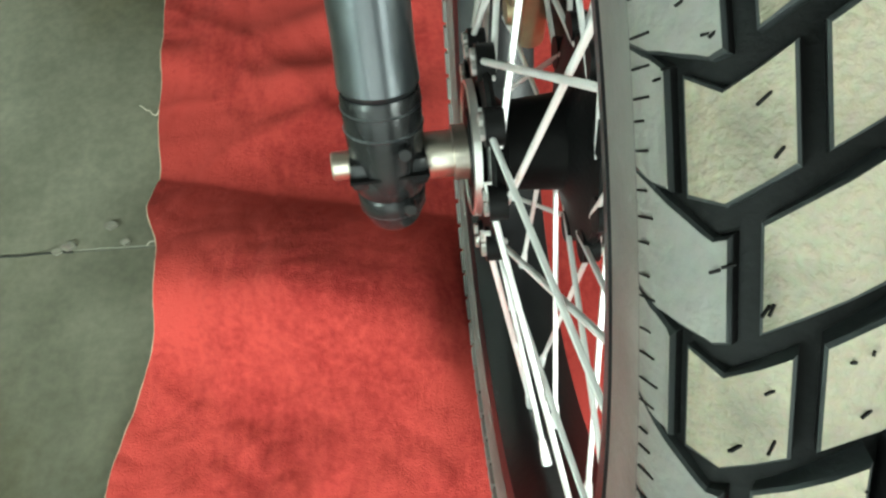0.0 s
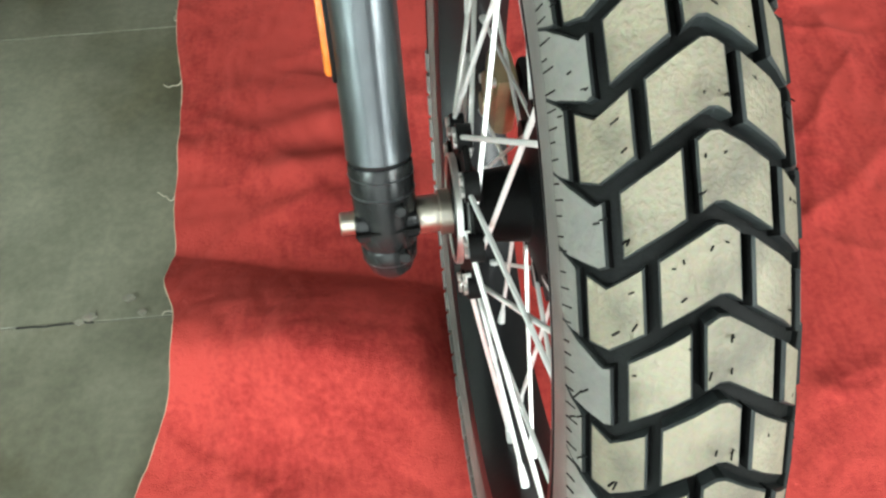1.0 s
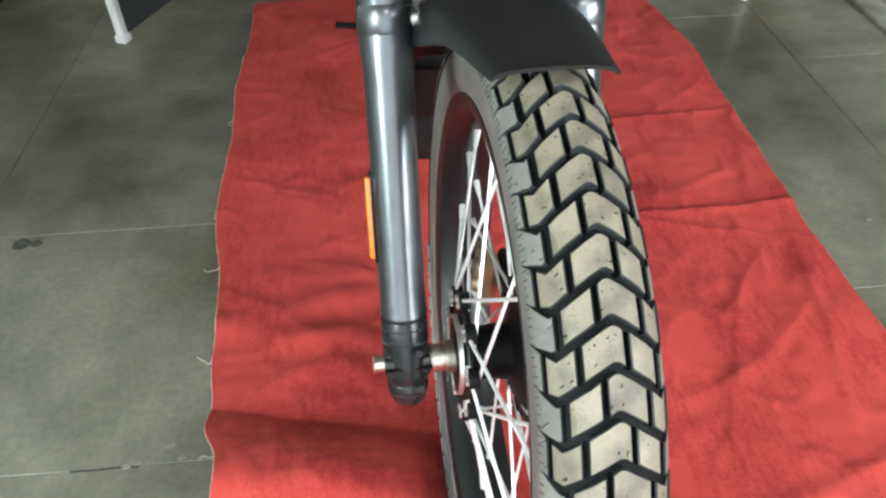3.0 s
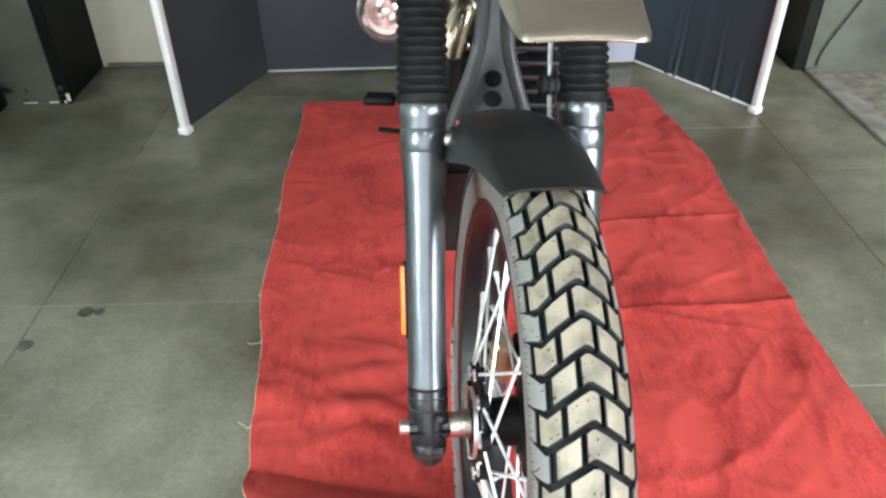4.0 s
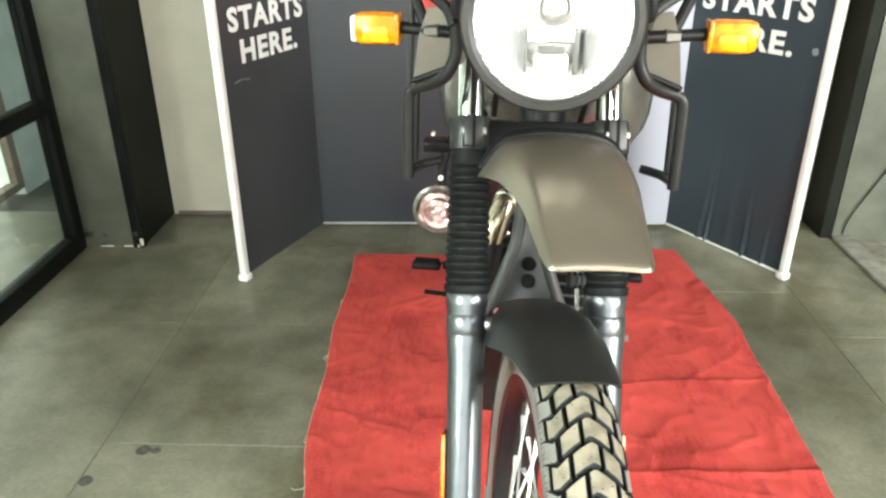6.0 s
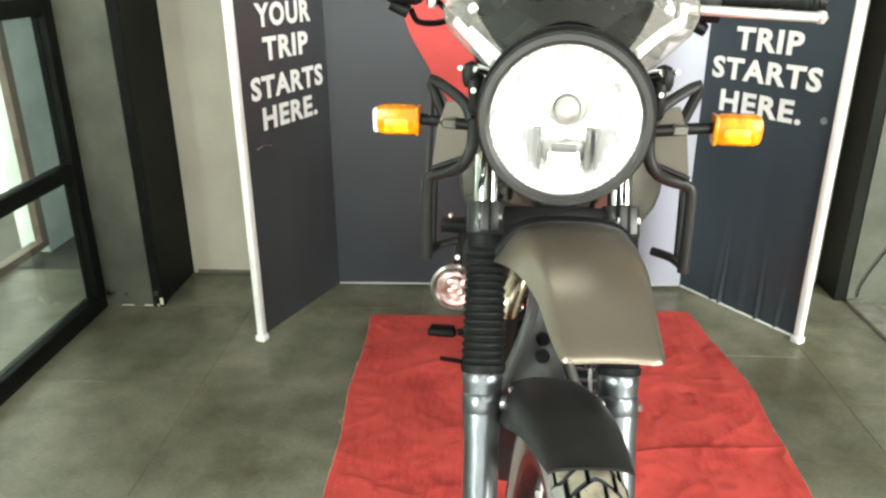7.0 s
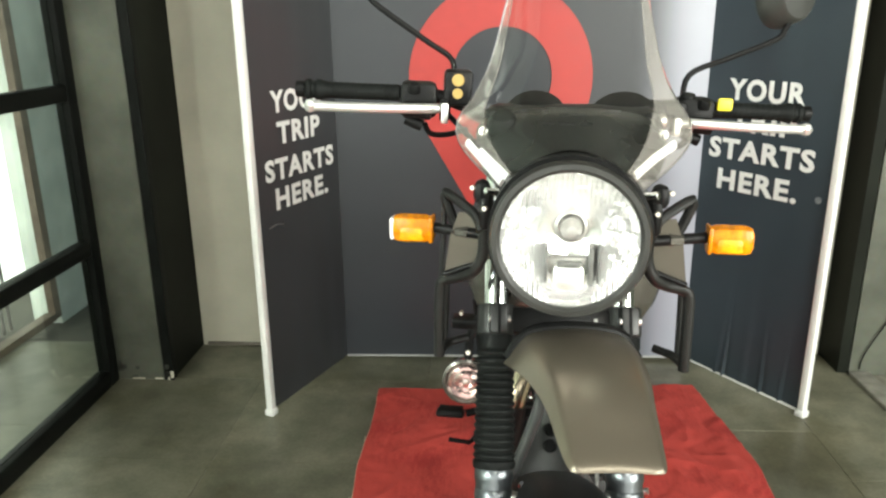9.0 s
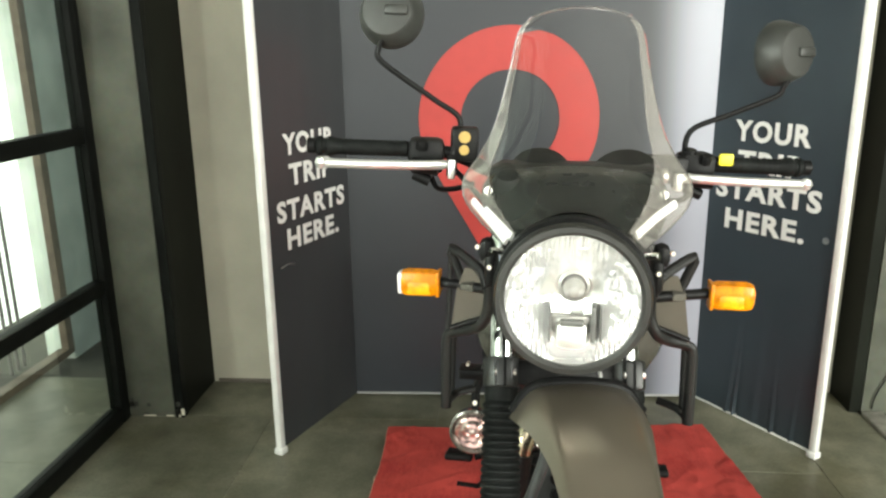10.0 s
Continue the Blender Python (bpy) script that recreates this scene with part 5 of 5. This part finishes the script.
wind = part("windscreen", sheet(screen_pt, 40, 44, 0.0030), M_SCREEN, bike, "clear curved plastic windscreen", at=BF, angle=70)
wind.visible_shadow = False
for sgn in (0, 1):
    def flange(u, v, sgn=sgn):
        q = lerp(0.02, 0.97, v)
        w = table([(0, 0.10), (0.16, 0.14), (0.30, 0.15), (0.45, 0.10), (0.70, 0.055), (1, 0.035)], v)[0] * (1.25 if sgn else 0.9)
        p = screen_pt(lerp(0, w, u) if sgn == 0 else lerp(1, 1 - w, u), q)
        return p + Vector((0, -0.0034, 0.0006))
    part("side_wing", sheet(flange, 10, 60, 0.0012), M_FLANGE, wind, "faintly milky side of the windscreen", at=BF, angle=70).visible_shadow = False
    s2 = -1 if sgn == 0 else 1
    # Glare on the lower windscreen sides, put into shape as pale strips.
    glare_strips = [((0.129, 0.198, 1.107), (0.104, 0.172, 1.087), (0.081, 0.146, 1.068)), ((0.111, 0.186, 1.098), (0.092, 0.164, 1.086), (0.074, 0.144, 1.074))] if sgn == 0 else [((0.123, 0.200, 1.109), (0.098, 0.174, 1.097), (0.073, 0.146, 1.080))]
    for k, lip in enumerate(glare_strips):
        part("glare_streak", tubed(smooth_path([(s2 * x, y - 0.004, z) for x, y, z in lip], 5), 0.0062 if sgn else 0.0060, 10, flat=0.5), M_GLARE, wind, "pale glare streak modelled on the windscreen", at=BF)
ed = bmesh.new()
tube(ed, [screen_pt(0, k / 50) for k in range(51)] + [screen_pt(k / 24, 1) for k in range(1, 25)] + [screen_pt(1, 1 - k / 50) for k in range(1, 51)], 0.0018, 6)
part("screen_edge", ed, M_SCREEN_EDGE, wind, "pale polished screen edge", at=BF)
for sx in (-1, 1):
    part("screen_bolt", rodded((sx * 0.108, 0.205, 1.118), (sx * 0.108, 0.188, 1.122), 0.0065, 12), M_CHROME, wind, at=BF)

# ---- dash behind the screen
def cowl(u, v):
    x0, x1, y, z, sag = table([(0, -0.100, 0.100, 0.168, 1.072, 0.020), (0.35, -0.116, 0.114, 0.212, 1.092, 0.026), (0.7, -0.122, 0.118, 0.246, 1.114, 0.026), (1, -0.116, 0.114, 0.270, 1.128, 0.018)], v)
    a = (u - 0.5) * 2
    return Vector((lerp(x0, x1, u), y - 0.055 * (1 - a * a) * (1 - 0.55 * v), z + sag * (1 - abs(a) ** 2.5)))


M_COWL = mat("satin_charcoal_cowl", (0.011, 0.012, 0.011), 0.27, 0, 0.3, 12, 300, 0.05, rough_vary=0.06, spec=0.25)
cowling = part("dash_cowl", sheet(cowl, 30, 16, 0.003), M_COWL, bike, "gloss black cowl inside the windscreen with raised marks", at=BF, angle=60)
for x0, x1, v in [(-0.016, -0.004, 0.72), (0.0, 0.018, 0.72), (-0.036, -0.022, 0.55), (-0.017, 0.004, 0.55), (0.010, 0.024, 0.55), (0.028, 0.040, 0.55)]:
    c = cowl(0.53 + (x0 + x1) / 2 / 0.20, v)
    part("raised_mark", boxed(x0, x1, c.y - 0.003, c.y + 0.001, c.z - 0.004, c.z + 0.001, bevel=0.001), M_RUBBER, cowling, at=BF)
part("relay_cover", lathed([(0, 0.012), (0.014, 0.010), (0.021, 0.0), (0.021, -0.012)], 20, axis((-0.086, 0.225, 1.128), (0, -0.5, 1))), M_BLACK, cowling, at=BF)
dash = part("instrument_panel", boxed(-0.118, 0.116, 0.262, 0.335, 1.045, 1.143, bevel=0.016), M_BLACK, bike, "black instrument panel behind the windscreen", at=BF)
for x, r, z in ((-0.050, 0.046, 1.093), (0.072, 0.052, 1.087)):
    part("gauge_cup", lathed([(0, -0.005), (r * 0.7, 0.0), (r * 0.95, 0.015), (r, 0.04), (r * 1.02, 0.065), (r * 0.9, 0.066), (0, 0.060)], 32, axis((x, 0.285, z), (0, 0.93, 0.36))), M_BLACK, dash, at=BF)
part("dash_bracket", boxed(-0.07, 0.07, 0.13, 0.262, 1.055, 1.085, bevel=0.010), M_BLACK, dash, at=BF)
for x in (-0.055, 0.0, 0.05):
    part("loom", tubed(smooth_path([(x, 0.16, 1.06), (x * 1.5, 0.20, 1.10), (x * 1.2, 0.25, 1.09), (x, 0.30, 1.03)]), 0.008, 8), M_BLACK, dash, at=BF)
part("relay_box", boxed(-0.112, -0.072, 0.22, 0.26, 1.075, 1.098, bevel=0.006), M_BLACK, dash, at=BF)

# ---- side racks and indicators
for sx in (-1, 1):
    ox = 0.0 if sx < 0 else -0.006
    rk = bmesh.new()
    X = lambda v: sx * (v + ox)
    # raked upper arm, then the plate's lower edge bar and the long drop bar
    tube(rk, smooth_path([(X(0.108), 0.178, 0.996), (X(0.117), 0.190, 1.014), (X(0.140), 0.206, 1.028), (X(0.1595), 0.219, 1.037)], 3) + smooth_path([(X(0.162), 0.221, 1.030), (X(0.153), 0.222, 1.006), (X(0.146), 0.222, 0.988)], 3), 0.0066, 10)
    if sx < 0:
        tube(rk, smooth_path([(X(0.162), 0.222, 1.028), (X(0.164), 0.223, 0.985), (X(0.167), 0.223, 0.915)], 3), 0.0040, 10)
    tube(rk, smooth_path([(X(0.106), 0.182, 1.000), (X(0.1055), 0.184, 0.980), (X(0.108), 0.186, 0.958), (X(0.118), 0.190, 0.938), (X(0.136), 0.204, 0.925), (X(0.160), 0.218, 0.915), (X(0.168), 0.221, 0.905), (X(0.170), 0.223, 0.870), (X(0.171), 0.225, 0.797)], 5), 0.0076, 12, flat=0.8)
    tube(rk, smooth_path([(X(0.170), 0.228, 0.803), (X(0.167), 0.248, 0.801), (X(0.159), 0.266, 0.801), (X(0.137), 0.280, 0.803)], 5), 0.0060, 10)
    tube(rk, smooth_path([(X(0.166), 0.262, 0.900), (X(0.168), 0.264, 0.850), (X(0.169), 0.262, 0.800)], 4), 0.0055, 10)
    rack = part("side_rack", rk, M_TUBE, bike, "black angular tank side rack", at=BF)
    pl = prism([(X(0.098), 1.010), (X(0.090), 0.975), (X(0.098), 0.950), (X(0.121), 0.936), (X(0.162), 0.920), (X(0.153), 0.980), (X(0.142), 1.012)][::sx], 0.003, Matrix(((1, 0, 0, 0), (0, 0, -1, 0.214), (0, 1, 0, 0), (0, 0, 0, 1))))
    part("side_plate", pl, M_PLATE, rack, "olive-grey side plate", at=BF, smooth=False)
    part("plate_fold", tubed([(X(0.118), 0.206, 0.943), (X(0.161), 0.2085, 0.926)], 0.0035, 8), M_BLACK, rack, at=BF)
    if sx < 0:
        part("rack_foot", boxed(sx * 0.142 - 0.022, sx * 0.142 + 0.022, 0.30, 0.33, 0.806, 0.822, bevel=0.003), M_BLACK, rack, at=BF)
        part("foot_bolt", rodded((sx * 0.148, 0.300, 0.835), (sx * 0.148, 0.290, 0.836), 0.0030, 10), M_AXLE, rack, at=BF)
    ind = bmesh.new()
    tube(ind, [(sx * 0.105, 0.205, 0.984), (sx * 0.178, 0.226, 0.986)], 0.0072, 12)
    stem = part("indicator", ind, M_BLACK, bike, "amber indicator on a black stem", at=BF)
    part("stem_nut", rodded((sx * 0.128, 0.211, 0.985), (sx * 0.146, 0.216, 0.985), 0.0085, 6), M_TANK, stem, at=BF)
    part("indicator_lens", boxed(sx * 0.206 - 0.029, sx * 0.206 + 0.029, 0.210, 0.240, 0.9655, 1.0035, bevel=0.011), M_AMBER, stem, "amber ribbed lens", at=BF)
    part("lens_core", boxed(sx * 0.205 - 0.020, sx * 0.205 + 0.018, 0.2090, 0.222, 0.9690, 0.9920, bevel=0.0066), M_AMBER_IN, stem, "bright inner bulb reflector", at=BF)
    if sx < 0:
        # Reflection on this lens end only, built as a pale cap.
        part("lens_glint", boxed(-0.2368, -0.2290, 0.2125, 0.2375, 0.9690, 1.0000, bevel=0.0038), M_GLARE, stem, "pale glint painted on the outer end of the lens", at=BF)
    part("lens_rim", boxed(sx * 0.180 - 0.003, sx * 0.180 + 0.003, 0.2110, 0.2405, 0.9665, 1.0025, bevel=0.0029), M_AMBER, stem, at=BF)

# ---- tank, engine and the rest behind
def loft(rows, seg=32, pw=2.6):
    bm = bmesh.new()
    rings = []
    for y, hw, zc, hh in rows:
        ring = []
        for k in range(seg):
            a = 2 * math.pi * k / seg
            c, s = math.cos(a), math.sin(a)
            ring.append(bm.verts.new((hw * math.copysign(abs(c) ** (2 / pw), c), y, zc + hh * math.copysign(abs(s) ** (2 / pw), s))))
        rings.append(ring)
    for a, b in zip(rings, rings[1:]):
        for k in range(seg):
            bm.faces.new((a[k], a[(k + 1) % seg], b[(k + 1) % seg], b[k]))
    bm.faces.new(rings[0])
    bm.faces.new(rings[-1][::-1])
    return bm


part("fuel_tank", loft([(0.355, 0.070, 0.900, 0.060), (0.370, 0.115, 0.885, 0.095), (0.400, 0.145, 0.872, 0.118), (0.46, 0.163, 0.868, 0.130), (0.56, 0.168, 0.885, 0.128), (0.70, 0.150, 0.905, 0.105), (0.80, 0.105, 0.890, 0.080), (0.86, 0.07, 0.87, 0.05)]), M_TANK, bike, "pewter-grey fuel tank", at=BF, angle=60)
part("seat", loft([(0.80, 0.09, 0.80, 0.035), (0.86, 0.12, 0.80, 0.045), (1.05, 0.14, 0.79, 0.045), (1.35, 0.14, 0.83, 0.05), (1.52, 0.10, 0.85, 0.04)]), M_SEAT, bike, "dark stitched seat", at=BF, angle=60)
part("tail", loft([(1.40, 0.10, 0.80, 0.03), (1.55, 0.11, 0.80, 0.03), (1.66, 0.06, 0.80, 0.02)]), M_BLACK, bike, at=BF)
eng = part("engine", boxed(-0.115, 0.115, 0.46, 0.80, 0.235, 0.46, bevel=0.03), M_ENGINE, bike, "black air-cooled engine", at=BF)
for i in range(9):
    z = 0.468 + i * 0.022
    part("cooling_fin", boxed(-0.088, 0.088, 0.44, 0.62, z, z + 0.009, bevel=0.003), M_ENGINE, eng, at=BF)
part("cylinder", rodded((0, 0.53, 0.45), (0, 0.53, 0.68), 0.068, 28), M_ENGINE, eng, at=BF)
part("sump_guard", sheet(lambda u, v: Vector((lerp(-0.10, 0.10, u), lerp(0.43, 0.80, v), 0.225 + 0.20 * max(0, 1 - v * 4) ** 1.5)), 8, 20, 0.003), M_ENGINE, bike, "black sump guard", at=BF)
header = part("header_pipe", tubed(smooth_path([(-0.035, 0.470, 0.690), (-0.050, 0.425, 0.688), (-0.064, 0.405, 0.660), (-0.070, 0.402, 0.630)], 8), 0.0185, 16), M_EXHAUST, bike, "straw-tinted steel exhaust header", at=BF)
part("heat_shield", tubed(smooth_path([(-0.070, 0.402, 0.632), (-0.074, 0.402, 0.600), (-0.085, 0.400, 0.520), (-0.10, 0.43, 0.40), (-0.12, 0.55, 0.30), (-0.14, 0.85, 0.30)], 8), 0.0205, 16), M_ENGINE, header, "black heat shield", at=BF)
part("header_clamp", lathed([(0.0185, -0.005), (0.0215, -0.004), (0.0215, 0.004), (0.0185, 0.005)], 20, axis((-0.050, 0.427, 0.688), (-0.4, -1, -0.2))), M_CHROME, bike, at=BF)
for xb in (-0.048, -0.034):
    part("header_bolt", rodded((xb, 0.45, 0.643), (xb, 0.400, 0.643), 0.0062, 10), M_CHROME, bike, at=BF)
part("silencer", tubed([(-0.14, 0.85, 0.30), (-0.16, 1.0, 0.40), (-0.18, 1.15, 0.52), (-0.185, 1.45, 0.60)], 0.045, 20, radii=[0.02, 0.03, 0.045, 0.04]), M_BLACK, bike, at=BF)

# frame nose plate between the fork legs
pm = Matrix(((1, 0, 0, 0), (0, 0.26, -0.965, 0.330), (0, 0.965, 0.26, 0.54), (0, 0, 0, 1)))
nose = part("nose_plate", prism([(-0.064, -0.03), (0.046, -0.03), (0.036, 0.055), (0.012, 0.140), (0.008, 0.20), (-0.028, 0.20), (-0.032, 0.140), (-0.056, 0.055)], 0.006, pm), M_DOWN, bike, "dark grey frame nose plate with lightening holes", at=BF, smooth=False)
for h in (0.082, 0.055):
    part("lightening_hole", lathed([(0.0115, 0.0052), (0.0115, 0.0075), (0.0095, 0.0078), (0.0088, 0.0055)], 20, pm @ Matrix.Translation((-0.008, h, 0)), closed=True), M_BLACK, nose, at=BF)
    part("hole_floor", rodded(pm @ Vector((-0.008, h, 0.0055)), pm @ Vector((-0.008, h, 0.0064)), 0.0095, 18), M_RUBBER, nose, at=BF)
for sx, pts in ((-1, [(-0.022, 0.322, 0.750), (-0.026, 0.316, 0.690), (-0.034, 0.312, 0.652), (-0.060, 0.310, 0.575), (-0.088, 0.330, 0.480), (-0.11, 0.40, 0.36), (-0.12, 0.55, 0.25), (-0.12, 0.85, 0.24)]),
                (1, [(0.004, 0.322, 0.750), (0.008, 0.316, 0.690), (0.015, 0.312, 0.652), (0.040, 0.310, 0.575), (0.080, 0.330, 0.480), (0.11, 0.40, 0.36), (0.12, 0.55, 0.25), (0.12, 0.85, 0.24)])):
    part("frame_tube", tubed(smooth_path(pts, 6), 0.0092, 14), M_DOWN, bike, "dark grey frame down tube", at=BF)
part("head_tube", rodded((0.0, 0.262, 0.815), (0.0, 0.345, 1.0), 0.028, 20), M_BLACK, bike, at=BF)
part("spine", tubed(smooth_path([(0, 0.31, 0.90), (0, 0.45, 0.76), (0, 0.8, 0.74), (0, 1.2, 0.72)]), 0.022, 12), M_BLACK, bike, at=BF)

# horn
hm = axis((-0.139, 0.285, 0.729), (0.05, -1, 0.05))
horn = part("horn", lathed([(0, -0.03), (0.020, -0.028), (0.034, -0.012), (0.0365, 0.0), (0.0365, 0.006), (0.033, 0.008), (0.031, 0.004)], 36, hm), M_TANK, bike, "round horn with a polished face", at=BF)
part("horn_face", lathed([(0.031, 0.004), (0.026, 0.009), (0.022, 0.004), (0.016, 0.010), (0.011, 0.004), (0.006, 0.011), (0, 0.012)], 32, hm), M_HORN, horn, "rosy polished horn face", at=BF)
part("horn_stay", tubed([(-0.139, 0.30, 0.745), (-0.137, 0.305, 0.79), (-0.12, 0.31, 0.83), (-0.08, 0.33, 0.86)], 0.007, 8), M_BLACK, horn, at=BF)
part("horn_nut", rodded((-0.137, 0.295, 0.772), (-0.137, 0.288, 0.774), 0.0038, 8), M_AXLE, horn, at=BF)

# hoses
part("brake_hose", tubed(smooth_path([(0.045, 0.240, 0.860), (0.052, 0.225, 0.780), (0.054, 0.200, 0.700), (0.058, 0.150, 0.620), (0.070, 0.100, 0.540), (0.085, 0.05, 0.46)], 8), 0.0030, 8), M_HOSE, bike, "braided brake hose", at=BF)
part("clutch_cable", tubed(smooth_path([(0.13, 0.375, 0.780), (0.08, 0.33, 0.76), (0.075, 0.27, 0.66), (0.06, 0.30, 0.50)], 8), 0.0040, 8), M_BLACK, bike, at=GF)
part("throttle_cable", tubed(smooth_path([(-0.16, 0.385, 0.775), (-0.11, 0.32, 0.73), (-0.06, 0.27, 0.66), (-0.05, 0.32, 0.52)], 8), 0.0042, 8), M_BLACK, bike, at=GF)
cal = bmesh.new()
box(cal, 0.026, 0.050, 0.150, 0.205, -0.100, -0.025, 0.010)
tube(cal, [(0.026, 0.172, -0.048), (0.020, 0.172, -0.048)], 0.015, 16, radii=[0.015, 0.013])
tube(cal, [(0.026, 0.180, -0.080), (0.020, 0.180, -0.080)], 0.013, 16, radii=[0.013, 0.011])
caliper = part("brake_caliper", cal, M_CALIPER, bike, "gold-toned brake caliper", at=GF)
part("caliper_bracket", boxed(0.052, 0.066, 0.060, 0.190, -0.075, -0.030, bevel=0.006), M_BLACK, caliper, at=GF)
for y, z in ((0.160, -0.034), (0.196, -0.062)):
    part("caliper_bolt", rodded((0.028, y, z), (0.021, y, z), 0.0048, 10), M_STEEL, caliper, at=GF)

# foot controls, stand and rear wheel
for sx in (-1, 1):
    half = 0.033 if sx < 0 else 0.018
    xp = sx * (0.203 + half)
    peg = part("footpeg", boxed(xp - half, xp + half, 0.785, 0.812, 0.370, 0.386, bevel=0.006), M_BLACK, bike, "black rubber-topped footpeg", at=BF)
    part("peg_rubber", boxed(xp - half + 0.006, xp + half - 0.004, 0.784, 0.813, 0.3855, 0.391, bevel=0.0025), M_GAITER, peg, at=BF)
    part("peg_hanger", tubed([(sx * 0.20, 0.80, 0.378), (sx * 0.165, 0.81, 0.385), (sx * 0.13, 0.82, 0.42)], 0.009, 10), M_BLACK, bike, at=BF)
    part("swingarm", tubed([(sx * 0.09, 0.86, 0.36), (sx * 0.10, 1.38, 0.335)], 0.02, 12), M_BLACK, bike, at=BF)
    part("stand_leg", tubed(smooth_path([(sx * 0.10, 0.86, 0.27), (sx * 0.13, 0.90, 0.15), (sx * 0.15, 0.92, 0.018)]), 0.012, 10), M_BLACK, bike, at=BF)
part("brake_pedal", tubed(smooth_path([(-0.165, 0.84, 0.345), (-0.175, 0.80, 0.325), (-0.185, 0.757, 0.330), (-0.195, 0.750, 0.334), (-0.233, 0.748, 0.338)]), 0.0055, 10), M_BLACK, bike, at=BF)
part("gear_lever", tubed(smooth_path([(0.16, 0.78, 0.30), (0.17, 0.66, 0.31), (0.20, 0.64, 0.32)]), 0.007, 10), M_STEEL, bike, at=BF)
rw = BF @ Matrix.Translation((0, 1.40, 0.322))
rear = part("rear_tyre", lathed([(0.215, -0.045), (0.235, -0.060), (0.265, -0.062), (0.295, -0.050), (0.312, -0.025), (0.316, 0), (0.312, 0.025), (0.295, 0.050), (0.265, 0.062), (0.235, 0.060), (0.215, 0.045)], 72, AXLE), M_RUBBER, bike, "black rear tyre", at=rw)
part("rear_rim", lathed([(0.217, -0.045), (0.195, -0.03), (0.190, 0), (0.195, 0.03), (0.217, 0.045), (0.212, 0.03), (0.20, 0), (0.212, -0.03)], 60, AXLE, closed=True), M_RIM, bike, at=rw)
part("rear_hub", rodded((-0.09, 0, 0), (0.09, 0, 0), 0.05, 24), M_BLACK, bike, at=rw)
for k in range(18):
    a = k * math.pi / 9
    part("rear_spoke", tubed([(0.02 * (-1) ** k, 0.048 * math.cos(a), 0.048 * math.sin(a)), (0.0, 0.192 * math.cos(a + 0.5), 0.192 * math.sin(a + 0.5))], 0.002, 6), M_STEEL, bike, at=rw)

# dark spots on the stone
M_STAIN = mat("dark_oil_stain", (0.075, 0.076, 0.060), 0.40, 0, 0.5, 60)
random.seed(9)
for x, y, r in ((-0.793, 0.631, 0.017), (-0.765, 0.630, 0.011), (-0.879, 0.532, 0.016)):
    blot = [(r * (1 + 0.35 * noise.noise((k * 1.3, x * 40, 1))) * math.cos(k * math.pi / 7), r * (1 + 0.35 * noise.noise((k * 1.3, y * 40, 2))) * math.sin(k * math.pi / 7)) for k in range(14)]
    tagged(part("floor_stain", prism(blot, 0.0006, Matrix.Translation((x, y, 0.0006))), M_STAIN, smooth=False), "small dark dried oil spot on the stone tile", "stain")

# ---------------------------------------------------------------- stone floor tiles
def tile_mesh(w, d):
    bm = boxed(-w / 2, w / 2, -d / 2, d / 2, -0.012, 0.0)
    es = [e for e in bm.edges if all(v.co.z > -0.001 for v in e.verts)]
    bmesh.ops.bevel(bm, geom=es, offset=0.0008, segments=1, affect="EDGES")
    return to_mesh("tile", bm, M_STONE, False)


random.seed(2)
TD, GAP = 0.530, 0.0016
COLS = ((-1.97, -1.48, 0.30), (-1.48, -0.893, 0.124), (-0.893, -0.283, 0.124), (-0.283, 0.350, 0.36), (0.350, 0.960, 0.36), (0.960, 1.256, 0.10))
for x0, x1, off in COLS:
    me = tile_mesh(x1 - x0 - GAP, TD - GAP)
    k0 = math.ceil((-3.4 - off) / TD)
    y = off + k0 * TD
    while y + TD < 2.02:
        part("tile", me, M_STONE, floor, at=Matrix.Translation(((x0 + x1) / 2, y + TD / 2, random.uniform(-0.0006, 0.0003))))
        y += TD
    if 2.016 - y > 0.05:
        part("tile", tile_mesh(x1 - x0 - GAP, 2.016 - y - GAP), M_STONE, floor, at=Matrix.Translation(((x0 + x1) / 2, (y + 2.016) / 2, -0.0003)))
